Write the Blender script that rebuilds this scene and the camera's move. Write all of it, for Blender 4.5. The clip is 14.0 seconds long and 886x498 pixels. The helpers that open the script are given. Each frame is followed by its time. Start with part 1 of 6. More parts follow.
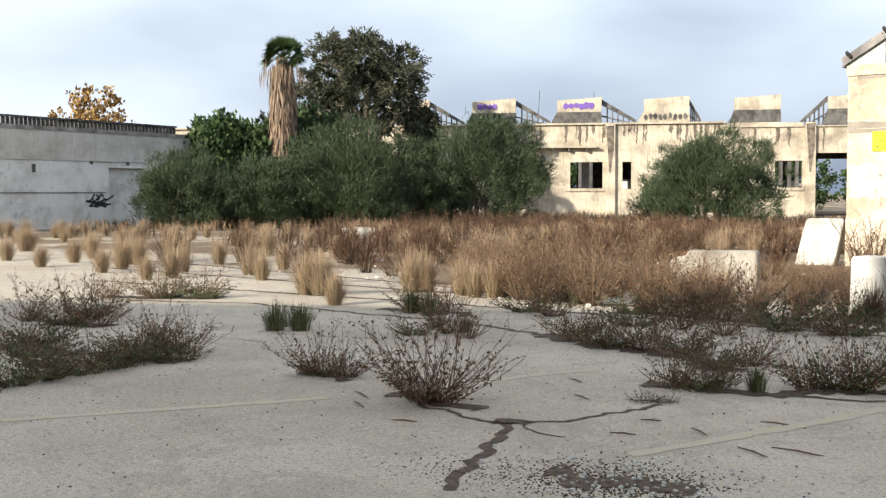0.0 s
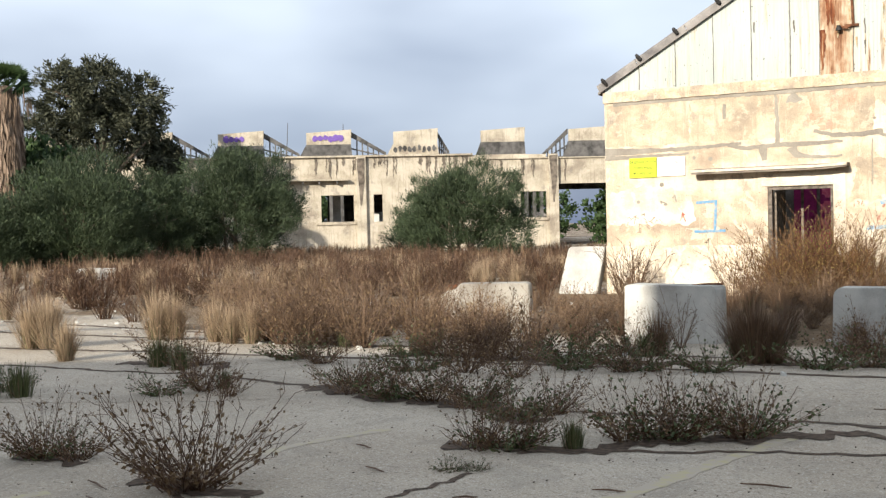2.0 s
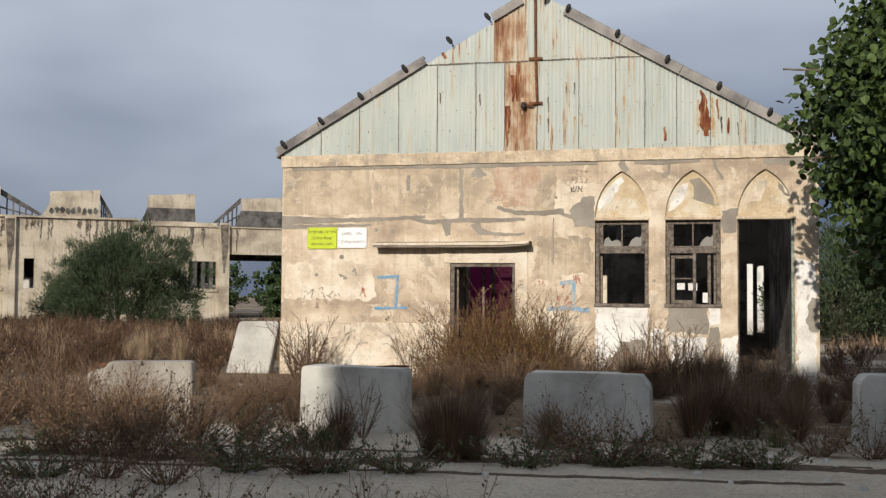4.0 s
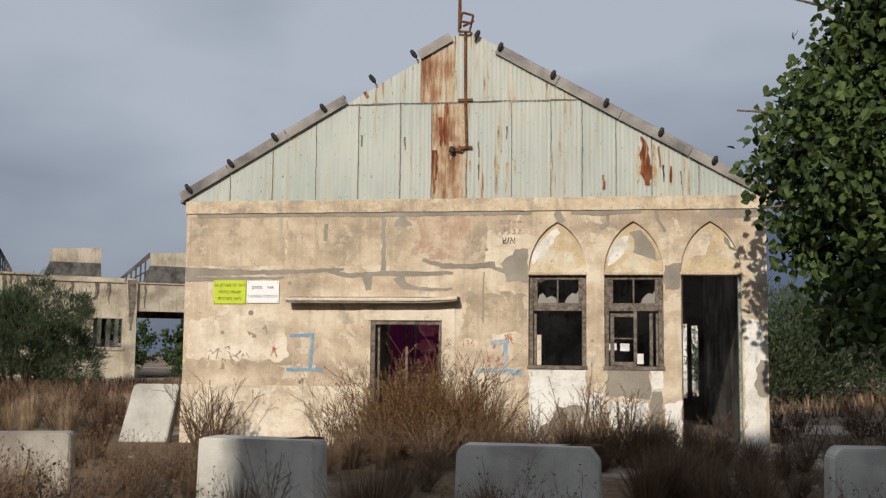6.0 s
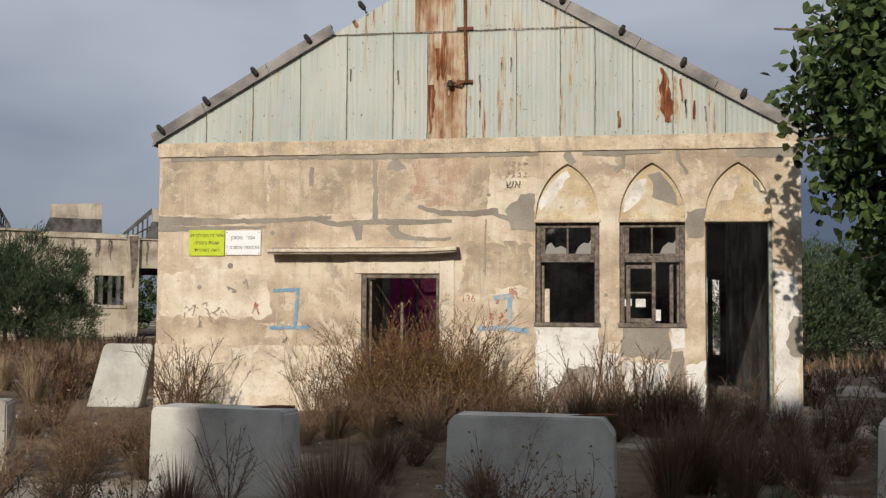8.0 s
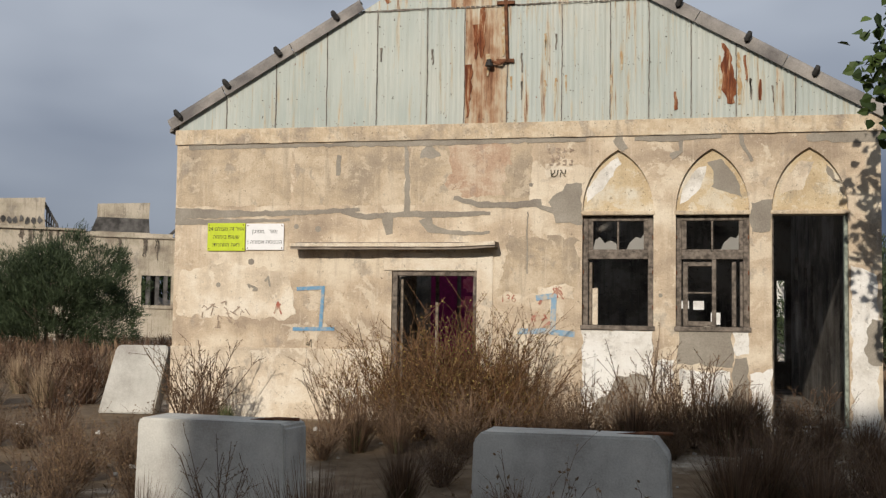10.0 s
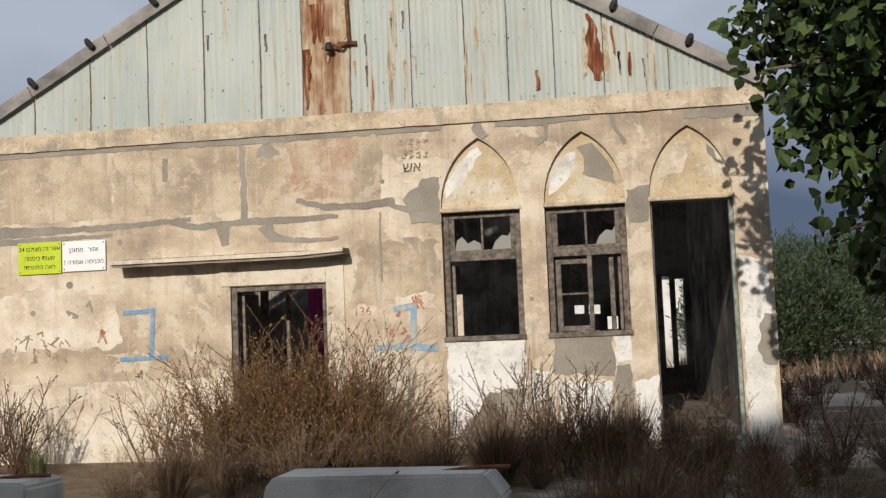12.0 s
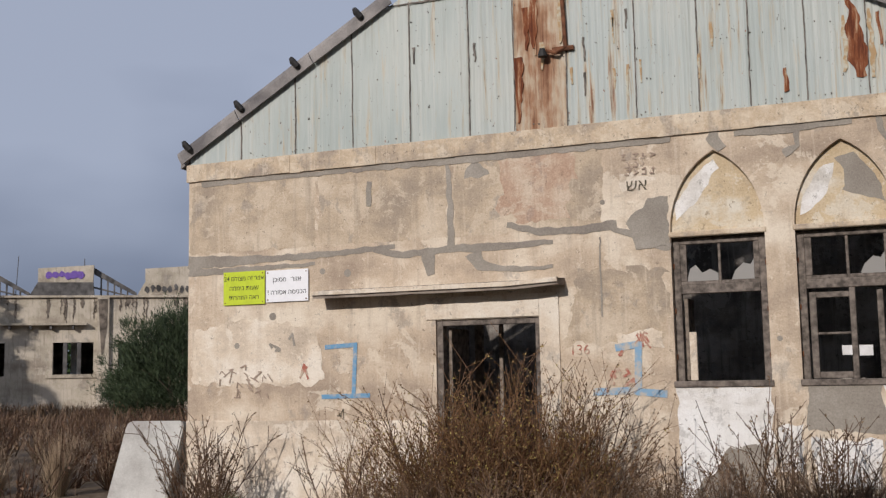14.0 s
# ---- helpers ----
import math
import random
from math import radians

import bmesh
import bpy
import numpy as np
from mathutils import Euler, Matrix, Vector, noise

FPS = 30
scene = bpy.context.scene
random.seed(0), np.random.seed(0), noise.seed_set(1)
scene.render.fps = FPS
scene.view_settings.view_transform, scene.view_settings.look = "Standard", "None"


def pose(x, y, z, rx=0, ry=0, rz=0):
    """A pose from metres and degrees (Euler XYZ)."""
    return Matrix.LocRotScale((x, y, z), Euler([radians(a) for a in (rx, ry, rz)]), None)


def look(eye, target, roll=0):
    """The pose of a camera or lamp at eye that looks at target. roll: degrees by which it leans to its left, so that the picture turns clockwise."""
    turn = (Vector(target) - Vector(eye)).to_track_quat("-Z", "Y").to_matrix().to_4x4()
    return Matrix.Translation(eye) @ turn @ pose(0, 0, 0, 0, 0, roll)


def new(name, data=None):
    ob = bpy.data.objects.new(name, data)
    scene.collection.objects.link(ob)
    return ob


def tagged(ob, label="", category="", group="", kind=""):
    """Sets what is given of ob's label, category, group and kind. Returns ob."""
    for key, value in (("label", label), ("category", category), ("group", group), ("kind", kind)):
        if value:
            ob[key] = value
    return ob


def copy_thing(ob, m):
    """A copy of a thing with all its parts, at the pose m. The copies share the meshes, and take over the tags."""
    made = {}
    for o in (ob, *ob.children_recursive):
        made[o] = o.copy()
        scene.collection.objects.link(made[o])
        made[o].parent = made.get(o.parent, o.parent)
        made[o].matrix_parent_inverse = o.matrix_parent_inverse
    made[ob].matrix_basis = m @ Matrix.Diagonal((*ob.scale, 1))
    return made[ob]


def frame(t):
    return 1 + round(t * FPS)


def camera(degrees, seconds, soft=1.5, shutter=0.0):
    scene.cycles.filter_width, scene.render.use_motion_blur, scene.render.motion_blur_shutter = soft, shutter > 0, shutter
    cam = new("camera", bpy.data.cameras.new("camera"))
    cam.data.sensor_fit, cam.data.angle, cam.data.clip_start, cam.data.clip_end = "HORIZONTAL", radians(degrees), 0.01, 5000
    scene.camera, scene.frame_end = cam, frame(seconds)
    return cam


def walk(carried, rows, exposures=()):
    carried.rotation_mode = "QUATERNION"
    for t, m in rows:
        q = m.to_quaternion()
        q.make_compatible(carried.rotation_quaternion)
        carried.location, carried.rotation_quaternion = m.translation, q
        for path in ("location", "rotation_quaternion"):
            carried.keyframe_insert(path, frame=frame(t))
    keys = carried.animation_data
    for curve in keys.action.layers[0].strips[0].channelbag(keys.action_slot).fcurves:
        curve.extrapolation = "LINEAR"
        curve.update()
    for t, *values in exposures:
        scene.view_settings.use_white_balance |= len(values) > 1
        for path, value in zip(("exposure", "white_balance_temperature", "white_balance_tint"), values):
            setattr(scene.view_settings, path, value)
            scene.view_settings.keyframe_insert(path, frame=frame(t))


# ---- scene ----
cam = camera(44.0, 14.0, soft=1.35)
# seconds, eye x y z, yaw, pitch, roll
PATH = [
    (0, 10.155, -23.901, 1.643, 43.214, -2.905, -0.208),
    (0.5, 9.843, -23.593, 1.626, 38.415, -2.812, -1.275),
    (1, 9.509, -23.291, 1.640, 36.865, -1.604, 1.018),
    (1.5, 9.251, -23.110, 1.647, 32.731, -1.222, -0.310),
    (2, 9.034, -22.788, 1.616, 30.138, -1.286, -1.318),
    (2.5, 8.841, -22.379, 1.619, 28.733, 1.012, 2.354),
    (3, 8.550, -21.977, 1.603, 22.566, 2.081, -0.744),
    (3.5, 8.383, -21.499, 1.592, 16.259, 1.903, -0.588),
    (6, 7.771, -19.298, 1.613, 8.699, 5.566, 0.574),
    (6.5, 7.823, -18.820, 1.607, 8.074, 5.860, -0.806),
    (7, 7.704, -18.359, 1.598, 11.523, 5.135, 0.896),
    (7.5, 7.594, -17.947, 1.583, 10.084, 3.979, -1.112),
    (8, 7.734, -17.405, 1.602, 9.367, 3.341, 0.425),
    (8.5, 7.672, -17.025, 1.591, 11.597, 3.422, 1.950),
    (11, 7.937, -14.794, 1.564, 11.579, 3.345, -0.574),
    (11.5, 8.224, -14.218, 1.546, 10.306, 3.181, -2.145),
    (12, 8.371, -13.816, 1.527, 8.287, 4.340, -2.338),
    (12.5, 8.323, -13.422, 1.621, 14.511, 3.062, -1.718),
    (13, 8.344, -12.981, 1.600, 15.692, 4.920, -1.325),
    (13.5, 8.413, -12.524, 1.630, 19.084, 6.539, -1.456),
    (14, 8.518, -12.137, 1.598, 21.926, 6.478, -1.097),
]
walk(cam, [(t, pose(x, y, z, 90 + pitch, 0, yaw) @ pose(0, 0, 0, 0, 0, roll)) for t, x, y, z, yaw, pitch, roll in PATH],
     [(0, 0.72, 6550, 7), (0.5, 0.70, 6550, 7), (1.0, 0.64, 6500, 7), (1.5, 0.56, 6450, 8), (2.0, 0.48, 6400, 8), (2.5, 0.22, 6300, 9),
      (3.0, -0.06, 6250, 9), (3.5, -0.24, 6350, 10), (6.0, -0.53, 6500, 10), (8.5, -0.55, 6500, 10), (11.0, -0.57, 6450, 10), (12.0, -0.5, 6350, 10),
      (12.5, -0.53, 6300, 11), (13.0, -0.56, 6150, 12), (13.5, -0.68, 6050, 14), (14.0, -0.72, 6000, 15)])

# ---- light ----
SUN_AZ, SUN_EL = radians(-6), radians(22)      # azimuth, positive to the right of the facade's normal
sun_dir = Vector((math.sin(SUN_AZ) * math.cos(SUN_EL), -math.cos(SUN_AZ) * math.cos(SUN_EL), math.sin(SUN_EL)))
sun = new("sun", bpy.data.lights.new("sun", "SUN"))
sun.data.energy, sun.data.angle, sun.data.color = 5.0, radians(0.6), (1.0, 0.91, 0.79)
sun.matrix_world = look(sun_dir * 50, (0, 0, 0))

world = bpy.data.worlds.new("world")
scene.world = world
world.use_nodes = True
wn, wl = world.node_tree.nodes, world.node_tree.links
wn.clear()


def wnode(kind, **kw):
    n = wn.new(kind)
    for k, v in kw.items():
        setattr(n, k, v)
    return n


sky = wnode("ShaderNodeTexSky", sky_type="NISHITA", sun_disc=False, sun_elevation=SUN_EL, sun_rotation=math.pi - SUN_AZ)
coord = wnode("ShaderNodeTexCoord")
split = wnode("ShaderNodeSeparateXYZ")
wl.new(coord.outputs["Generated"], split.inputs[0])
squash = wnode("ShaderNodeMapping")
squash.inputs["Scale"].default_value = (1.0, 1.0, 2.4)
wl.new(coord.outputs["Generated"], squash.inputs[0])
cloud = wnode("ShaderNodeTexNoise")
cloud.inputs["Scale"].default_value, cloud.inputs["Detail"].default_value, cloud.inputs["Roughness"].default_value = 2.2, 4.0, 0.42
wl.new(squash.outputs[0], cloud.inputs["Vector"])
# cloud brightness climbs with height above the horizon
climb = wnode("ShaderNodeMapRange")
climb.inputs[1].default_value, climb.inputs[2].default_value, climb.inputs[3].default_value, climb.inputs[4].default_value = 0.0, 0.32, -0.27, 0.23
wl.new(split.outputs[2], climb.inputs[0])
add = wnode("ShaderNodeMath", operation="ADD")
wl.new(cloud.outputs[0], add.inputs[0])
wl.new(climb.outputs[0], add.inputs[1])
west = wnode("ShaderNodeMapRange")
west.inputs[1].default_value, west.inputs[2].default_value, west.inputs[3].default_value, west.inputs[4].default_value = -0.15, -0.85, 0.0, 0.26
wl.new(split.outputs[0], west.inputs[0])
both = wnode("ShaderNodeMath", operation="ADD")
wl.new(add.outputs[0], both.inputs[0])
wl.new(west.outputs[0], both.inputs[1])
tone = wnode("ShaderNodeValToRGB")
tone.color_ramp.elements[0].position, tone.color_ramp.elements[0].color = 0.28, (0.135, 0.185, 0.325, 1)
tone.color_ramp.elements[1].position, tone.color_ramp.elements[1].color = 0.72, (0.86, 0.94, 1.08, 1)
wl.new(both.outputs[0], tone.inputs[0])
bg_sky, bg_cloud = wnode("ShaderNodeBackground"), wnode("ShaderNodeBackground")
bg_sky.inputs[1].default_value, bg_cloud.inputs[1].default_value = 0.06, 0.80
wl.new(sky.outputs[0], bg_sky.inputs[0])
wl.new(tone.outputs[0], bg_cloud.inputs[0])
blend = wnode("ShaderNodeMixShader")
blend.inputs[0].default_value = 0.85
wl.new(bg_sky.outputs[0], blend.inputs[1])
wl.new(bg_cloud.outputs[0], blend.inputs[2])
out = wnode("ShaderNodeOutputWorld")
wl.new(blend.outputs[0], out.inputs[0])

# ---- materials ----
class Mat:
    """A node material with a few short ways to build it."""

    def __init__(self, name, rough=0.9, metal=0.0):
        self.m = bpy.data.materials.new(name)
        self.m.use_nodes = True
        self.nt = self.m.node_tree
        self.b = self.nt.nodes["Principled BSDF"]
        self.b.inputs["Roughness"].default_value = rough
        self.b.inputs["Metallic"].default_value = metal
        self.b.inputs["Specular IOR Level"].default_value = 0.25
        self.tc = self.nt.nodes.new("ShaderNodeTexCoord")

    def link(self, a, b):
        self.nt.links.new(a, b)

    def vec(self, scale=(1, 1, 1), space="Object"):
        mp = self.nt.nodes.new("ShaderNodeMapping")
        mp.inputs["Scale"].default_value = scale
        self.link(self.tc.outputs[space], mp.inputs[0])
        return mp.outputs[0]

    def noise(self, scale, detail=4.0, stretch=(1, 1, 1), rough=0.55, lac=2.0, distort=0.0):
        n = self.nt.nodes.new("ShaderNodeTexNoise")
        n.inputs["Scale"].default_value, n.inputs["Detail"].default_value = scale, detail
        n.inputs["Roughness"].default_value, n.inputs["Distortion"].default_value = rough, distort
        self.link(self.vec(stretch), n.inputs["Vector"])
        return n.outputs[0]

    def ramp(self, fac, stops):
        r = self.nt.nodes.new("ShaderNodeValToRGB")
        els = r.color_ramp.elements
        while len(els) < len(stops):
            els.new(0.5)
        for e, (p, c) in zip(els, stops):
            e.position = p
            e.color = (*c, 1) if len(c) == 3 else c
        self.link(fac, r.inputs[0])
        return r.outputs[0]

    def mask(self, fac, lo, hi):
        return self.ramp(fac, [(lo, (0, 0, 0)), (hi, (1, 1, 1))])

    def mix(self, fac, a, b, mode="MIX"):
        n = self.nt.nodes.new("ShaderNodeMix")
        n.data_type, n.blend_type = "RGBA", mode
        for sock, v in ((n.inputs[0], fac), (n.inputs[6], a), (n.inputs[7], b)):
            if isinstance(v, (int, float)):
                sock.default_value = v
            elif isinstance(v, tuple):
                sock.default_value = (*v, 1)
            else:
                self.link(v, sock)
        return n.outputs[2]

    def math(self, op, a, b=0.0):
        n = self.nt.nodes.new("ShaderNodeMath")
        n.operation = op
        for sock, v in ((n.inputs[0], a), (n.inputs[1], b)):
            if isinstance(v, (int, float)):
                sock.default_value = v
            else:
                self.link(v, sock)
        return n.outputs[0]

    def island(self):
        return self.nt.nodes.new("ShaderNodeNewGeometry").outputs["Random Per Island"]

    def done(self, colour, bump=None, strength=0.3, dist=0.02):
        if isinstance(colour, tuple):
            self.b.inputs["Base Color"].default_value = (*colour, 1)
        else:
            self.link(colour, self.b.inputs["Base Color"])
        if bump is not None:
            n = self.nt.nodes.new("ShaderNodeBump")
            n.inputs["Strength"].default_value, n.inputs["Distance"].default_value = strength, dist
            self.link(bump, n.inputs["Height"])
            self.link(n.outputs[0], self.b.inputs["Normal"])
        return self.m


def mat_plaster(name, base, light, dark, streak=0.5, rough_scale=1.0):
    k = Mat(name, 0.92)
    c = k.ramp(k.noise(0.8 * rough_scale, 6, (1, 1, 1.4), 0.62), [(0.36, dark), (0.5, base), (0.62, light)])
    # peeled and rubbed areas with hard edges
    peel = k.noise(1.5 * rough_scale, 8, rough=0.68, distort=0.5)
    c = k.mix(k.math("MULTIPLY", k.mask(peel, 0.555, 0.575), 0.6), c, light)
    grey = tuple(0.5 * v + 0.12 for v in dark)
    c = k.mix(k.math("MULTIPLY", k.mask(k.noise(1.9 * rough_scale, 8, (1, 1, 0.8), 0.7), 0.57, 0.62), 0.55), c, grey)
    # rain runs, dark and pale
    c = k.mix(k.math("MULTIPLY", k.mask(k.noise(3.0, 6, (2.6, 2.6, 0.2), 0.6), 0.53, 0.70), streak), c, dark)
    c = k.mix(k.math("MULTIPLY", k.mask(k.noise(4.1, 6, (3.0, 3.0, 0.25), 0.6), 0.56, 0.68), 0.7 * streak), c, light)
    # pits and flakes
    c = k.mix(k.math("MULTIPLY", k.mask(k.noise(12, 6, rough=0.78), 0.60, 0.64), 0.7), c, tuple(0.5 * v for v in dark))
    c = k.mix(k.math("MULTIPLY", k.mask(k.noise(8, 6, rough=0.78), 0.59, 0.63), 0.6), c, light)
    fine = k.noise(45, 4, rough=0.75)
    c = k.mix(0.4, c, k.ramp(fine, [(0.3, (0.12, 0.11, 0.1)), (0.7, (0.9, 0.86, 0.78))]), "SOFT_LIGHT")
    h = k.math("ADD", k.math("MULTIPLY", k.noise(7, 6, rough=0.72), 0.8), k.math("ADD", k.math("MULTIPLY", fine, 0.25), k.math("MULTIPLY", peel, 0.5)))
    return k.done(c, h, 0.75, 0.035)


PLASTER = mat_plaster("old_plaster", (0.56, 0.455, 0.34), (0.73, 0.645, 0.52), (0.37, 0.295, 0.225))
PLASTER_FAR = mat_plaster("far_plaster", (0.45, 0.40, 0.315), (0.56, 0.50, 0.41), (0.27, 0.23, 0.185), 0.85, 0.6)
PLASTER_WHITE = mat_plaster("white_plaster", (0.72, 0.71, 0.68), (0.78, 0.77, 0.75), (0.52, 0.50, 0.47), 0.4, 0.6)
PLASTER_NICHE = mat_plaster("niche_plaster", (0.60, 0.49, 0.33), (0.68, 0.63, 0.53), (0.50, 0.39, 0.25), 0.4, 2.0)
# dark tone paints the dimness of the rooms into the plaster
PLASTER_DARK = mat_plaster("shaded_plaster", (0.17, 0.15, 0.13), (0.30, 0.28, 0.25), (0.06, 0.055, 0.05), 0.7)


def mat_concrete(name, a, b, c0):
    k = Mat(name, 0.9)
    c = k.ramp(k.noise(1.4, 6, rough=0.6), [(0.35, c0), (0.5, a), (0.68, b)])
    c = k.mix(k.math("MULTIPLY", k.mask(k.noise(3.0, 5, (1.5, 1.5, 0.4)), 0.55, 0.75), 0.5), c, c0)
    fine = k.noise(60, 3, rough=0.7)
    c = k.mix(0.3, c, k.ramp(fine, [(0.3, (0.1, 0.1, 0.1)), (0.7, (0.9, 0.9, 0.9))]), "SOFT_LIGHT")
    return k.done(c, k.math("ADD", fine, k.noise(12, 4)), 0.3, 0.012)


CONCRETE = mat_concrete("block_concrete", (0.50, 0.49, 0.45), (0.60, 0.58, 0.53), (0.36, 0.34, 0.31))
CEMENT = mat_concrete("grey_cement", (0.29, 0.26, 0.215), (0.35, 0.315, 0.265), (0.24, 0.21, 0.175))
CONCRETE_WORN = mat_concrete("stained_block_concrete", (0.37, 0.34, 0.29), (0.46, 0.43, 0.37), (0.24, 0.21, 0.175))
VERGE = mat_concrete("asbestos_cement", (0.27, 0.25, 0.23), (0.38, 0.35, 0.32), (0.14, 0.13, 0.125))


def mat_ground():
    k = Mat("ground", 0.95)
    slab = k.ramp(k.noise(0.35, 6, rough=0.6), [(0.3, (0.335, 0.28, 0.215)), (0.5, (0.425, 0.362, 0.285)), (0.7, (0.51, 0.447, 0.36))])
    slab = k.mix(k.math("MULTIPLY", k.mask(k.noise(1.3, 6, rough=0.7), 0.5, 0.7), 0.45), slab, (0.30, 0.265, 0.22))
    slab = k.mix(k.math("MULTIPLY", k.mask(k.noise(5.5, 7, rough=0.75), 0.52, 0.66), 0.35), slab, (0.26, 0.225, 0.175))
    slab = k.mix(k.math("MULTIPLY", k.mask(k.noise(24, 4, rough=0.7), 0.56, 0.62), 0.65), slab, (0.16, 0.135, 0.105))
    slab = k.mix(k.math("MULTIPLY", k.mask(k.noise(29, 4, rough=0.7), 0.57, 0.63), 0.6), slab, (0.62, 0.58, 0.50))
    slab = k.mix(k.math("MULTIPLY", k.mask(k.noise(58, 3, rough=0.6), 0.60, 0.66), 0.75), slab, (0.13, 0.11, 0.085))
    slab = k.mix(k.math("MULTIPLY", k.mask(k.noise(47, 3, rough=0.6), 0.61, 0.67), 0.7), slab, (0.66, 0.62, 0.54))
    slab = k.mix(k.math("MULTIPLY", k.mask(k.noise(0.9, 7, rough=0.72, distort=0.8), 0.53, 0.56), 0.35), slab, (0.27, 0.24, 0.195))
    grit = k.noise(70, 3, rough=0.8)
    slab = k.mix(0.7, slab, k.ramp(grit, [(0.3, (0.1, 0.1, 0.1)), (0.7, (0.92, 0.92, 0.9))]), "SOFT_LIGHT")
    soil = k.ramp(k.noise(5, 5), [(0.3, (0.11, 0.075, 0.045)), (0.7, (0.21, 0.155, 0.10))])
    where = k.math("ADD", k.noise(0.22, 5, rough=0.6), k.math("MULTIPLY", k.noise(2.0, 5, rough=0.7), 0.18))
    sep = k.nt.nodes.new("ShaderNodeSeparateXYZ")
    k.link(k.tc.outputs["Object"], sep.inputs[0])
    # soil has gathered between the row of blocks and the building
    near = k.nt.nodes.new("ShaderNodeMapRange")
    near.inputs[1].default_value, near.inputs[2].default_value, near.inputs[3].default_value, near.inputs[4].default_value = -12.5, -5.0, -0.2, 0.12
    k.link(sep.outputs[1], near.inputs[0])
    c = k.mix(k.mask(k.math("ADD", where, near.outputs[0]), 0.625, 0.68), slab, soil)
    return k.done(c, k.math("ADD", k.math("MULTIPLY", grit, 0.4), k.noise(6, 5, rough=0.7)), 0.35, 0.03)


GROUND = mat_ground()


def mat_plain(name, colour, rough=0.8, metal=0.0, vary=0.25, scale=14.0):
    k = Mat(name, rough, metal)
    lo, hi = tuple(v * (1 - vary) for v in colour), tuple(min(1, v * (1 + vary)) for v in colour)
    n = k.noise(scale, 4)
    return k.done(k.ramp(n, [(0.35, lo), (0.65, hi)]), n, 0.2, 0.01)


def mat_leaf(name, dark, light, dry=None):
    k = Mat(name, 0.62)
    k.b.inputs["Transmission Weight"].default_value = 0.0
    r = k.island()
    stops = [(0.0, dark), (1.0, light)] if dry is None else [(0.0, dark), (0.75, light), (0.93, dry)]
    c = k.ramp(r, stops)
    c = k.mix(0.5, c, k.ramp(k.noise(0.8, 3), [(0.35, (0.35, 0.35, 0.35)), (0.65, (0.75, 0.75, 0.75))]), "SOFT_LIGHT")
    return k.done(c)


LEAF_SHRUB = mat_leaf("shrub_leaf", (0.028, 0.042, 0.02), (0.062, 0.084, 0.04))
LEAF_EUC = mat_leaf("eucalyptus_leaf", (0.035, 0.04, 0.025), (0.095, 0.098, 0.06))
LEAF_TREE = mat_leaf("broad_leaf", (0.016, 0.030, 0.010), (0.070, 0.105, 0.026))
LEAF_GREEN = mat_leaf("dark_green_leaf", (0.02, 0.04, 0.014), (0.055, 0.09, 0.028))
LEAF_YELLOW = mat_leaf("autumn_leaf", (0.22, 0.125, 0.045), (0.34, 0.22, 0.085))
STRAW = mat_leaf("straw", (0.21, 0.145, 0.09), (0.43, 0.325, 0.215))
STALK = mat_leaf("weed_stalk", (0.062, 0.036, 0.024), (0.17, 0.105, 0.066))
STALK_DARK = mat_leaf("dark_stalk", (0.07, 0.038, 0.025), (0.17, 0.105, 0.065))
RUSTY = mat_leaf("rusty_weed", (0.072, 0.036, 0.018), (0.21, 0.11, 0.05))
GREENISH = mat_leaf("green_weed", (0.06, 0.075, 0.03), (0.14, 0.15, 0.065))
BARK = mat_plain("bark", (0.13, 0.10, 0.075), 0.9, vary=0.5)
PALM_BARK = mat_leaf("palm_skirt", (0.13, 0.088, 0.058), (0.29, 0.205, 0.14))
WOOD = mat_plain("weathered_wood", (0.20, 0.165, 0.13), 0.85, vary=0.5)
BLACK = mat_plain("black_iron", (0.03, 0.028, 0.026), 0.6)
RUST = mat_plain("rusty_steel", (0.14, 0.06, 0.03), 0.85, vary=0.5)


# ---- mesh helpers ----
def bm_new():
    return bmesh.new()


def box(bm, x0, x1, y0, y1, z0, z1):
    vs = [bm.verts.new(p) for p in ((x0, y0, z0), (x1, y0, z0), (x1, y1, z0), (x0, y1, z0), (x0, y0, z1), (x1, y0, z1), (x1, y1, z1), (x0, y1, z1))]
    for f in ((3, 2, 1, 0), (4, 5, 6, 7), (0, 1, 5, 4), (1, 2, 6, 5), (2, 3, 7, 6), (3, 0, 4, 7)):
        bm.faces.new([vs[i] for i in f])
    return vs


def prism(bm, outline, y0, y1):
    """An outline of (x, z) points, counterclockwise seen from -y, given depth from y0 to y1."""
    a = [bm.verts.new((x, y0, z)) for x, z in outline]
    b = [bm.verts.new((x, y1, z)) for x, z in outline]
    bm.faces.new(a)
    bm.faces.new(b[::-1])
    n = len(a)
    for i in range(n):
        bm.faces.new((a[i], b[i], b[(i + 1) % n], a[(i + 1) % n]))


def tube(bm, points, radii, sides=6):
    """A tapered tube along points."""
    rings = []
    for i, p in enumerate(points):
        p = Vector(p)
        d = (Vector(points[min(i + 1, len(points) - 1)]) - Vector(points[max(i - 1, 0)])).normalized()
        u = d.orthogonal().normalized()
        w = d.cross(u)
        rings.append([bm.verts.new(p + (u * math.cos(a) + w * math.sin(a)) * radii[i]) for a in (2 * math.pi * j / sides for j in range(sides))])
    for r, s in zip(rings, rings[1:]):
        for j in range(sides):
            bm.faces.new((r[j], r[(j + 1) % sides], s[(j + 1) % sides], s[j]))
    bm.faces.new(rings[0][::-1])
    bm.faces.new(rings[-1])


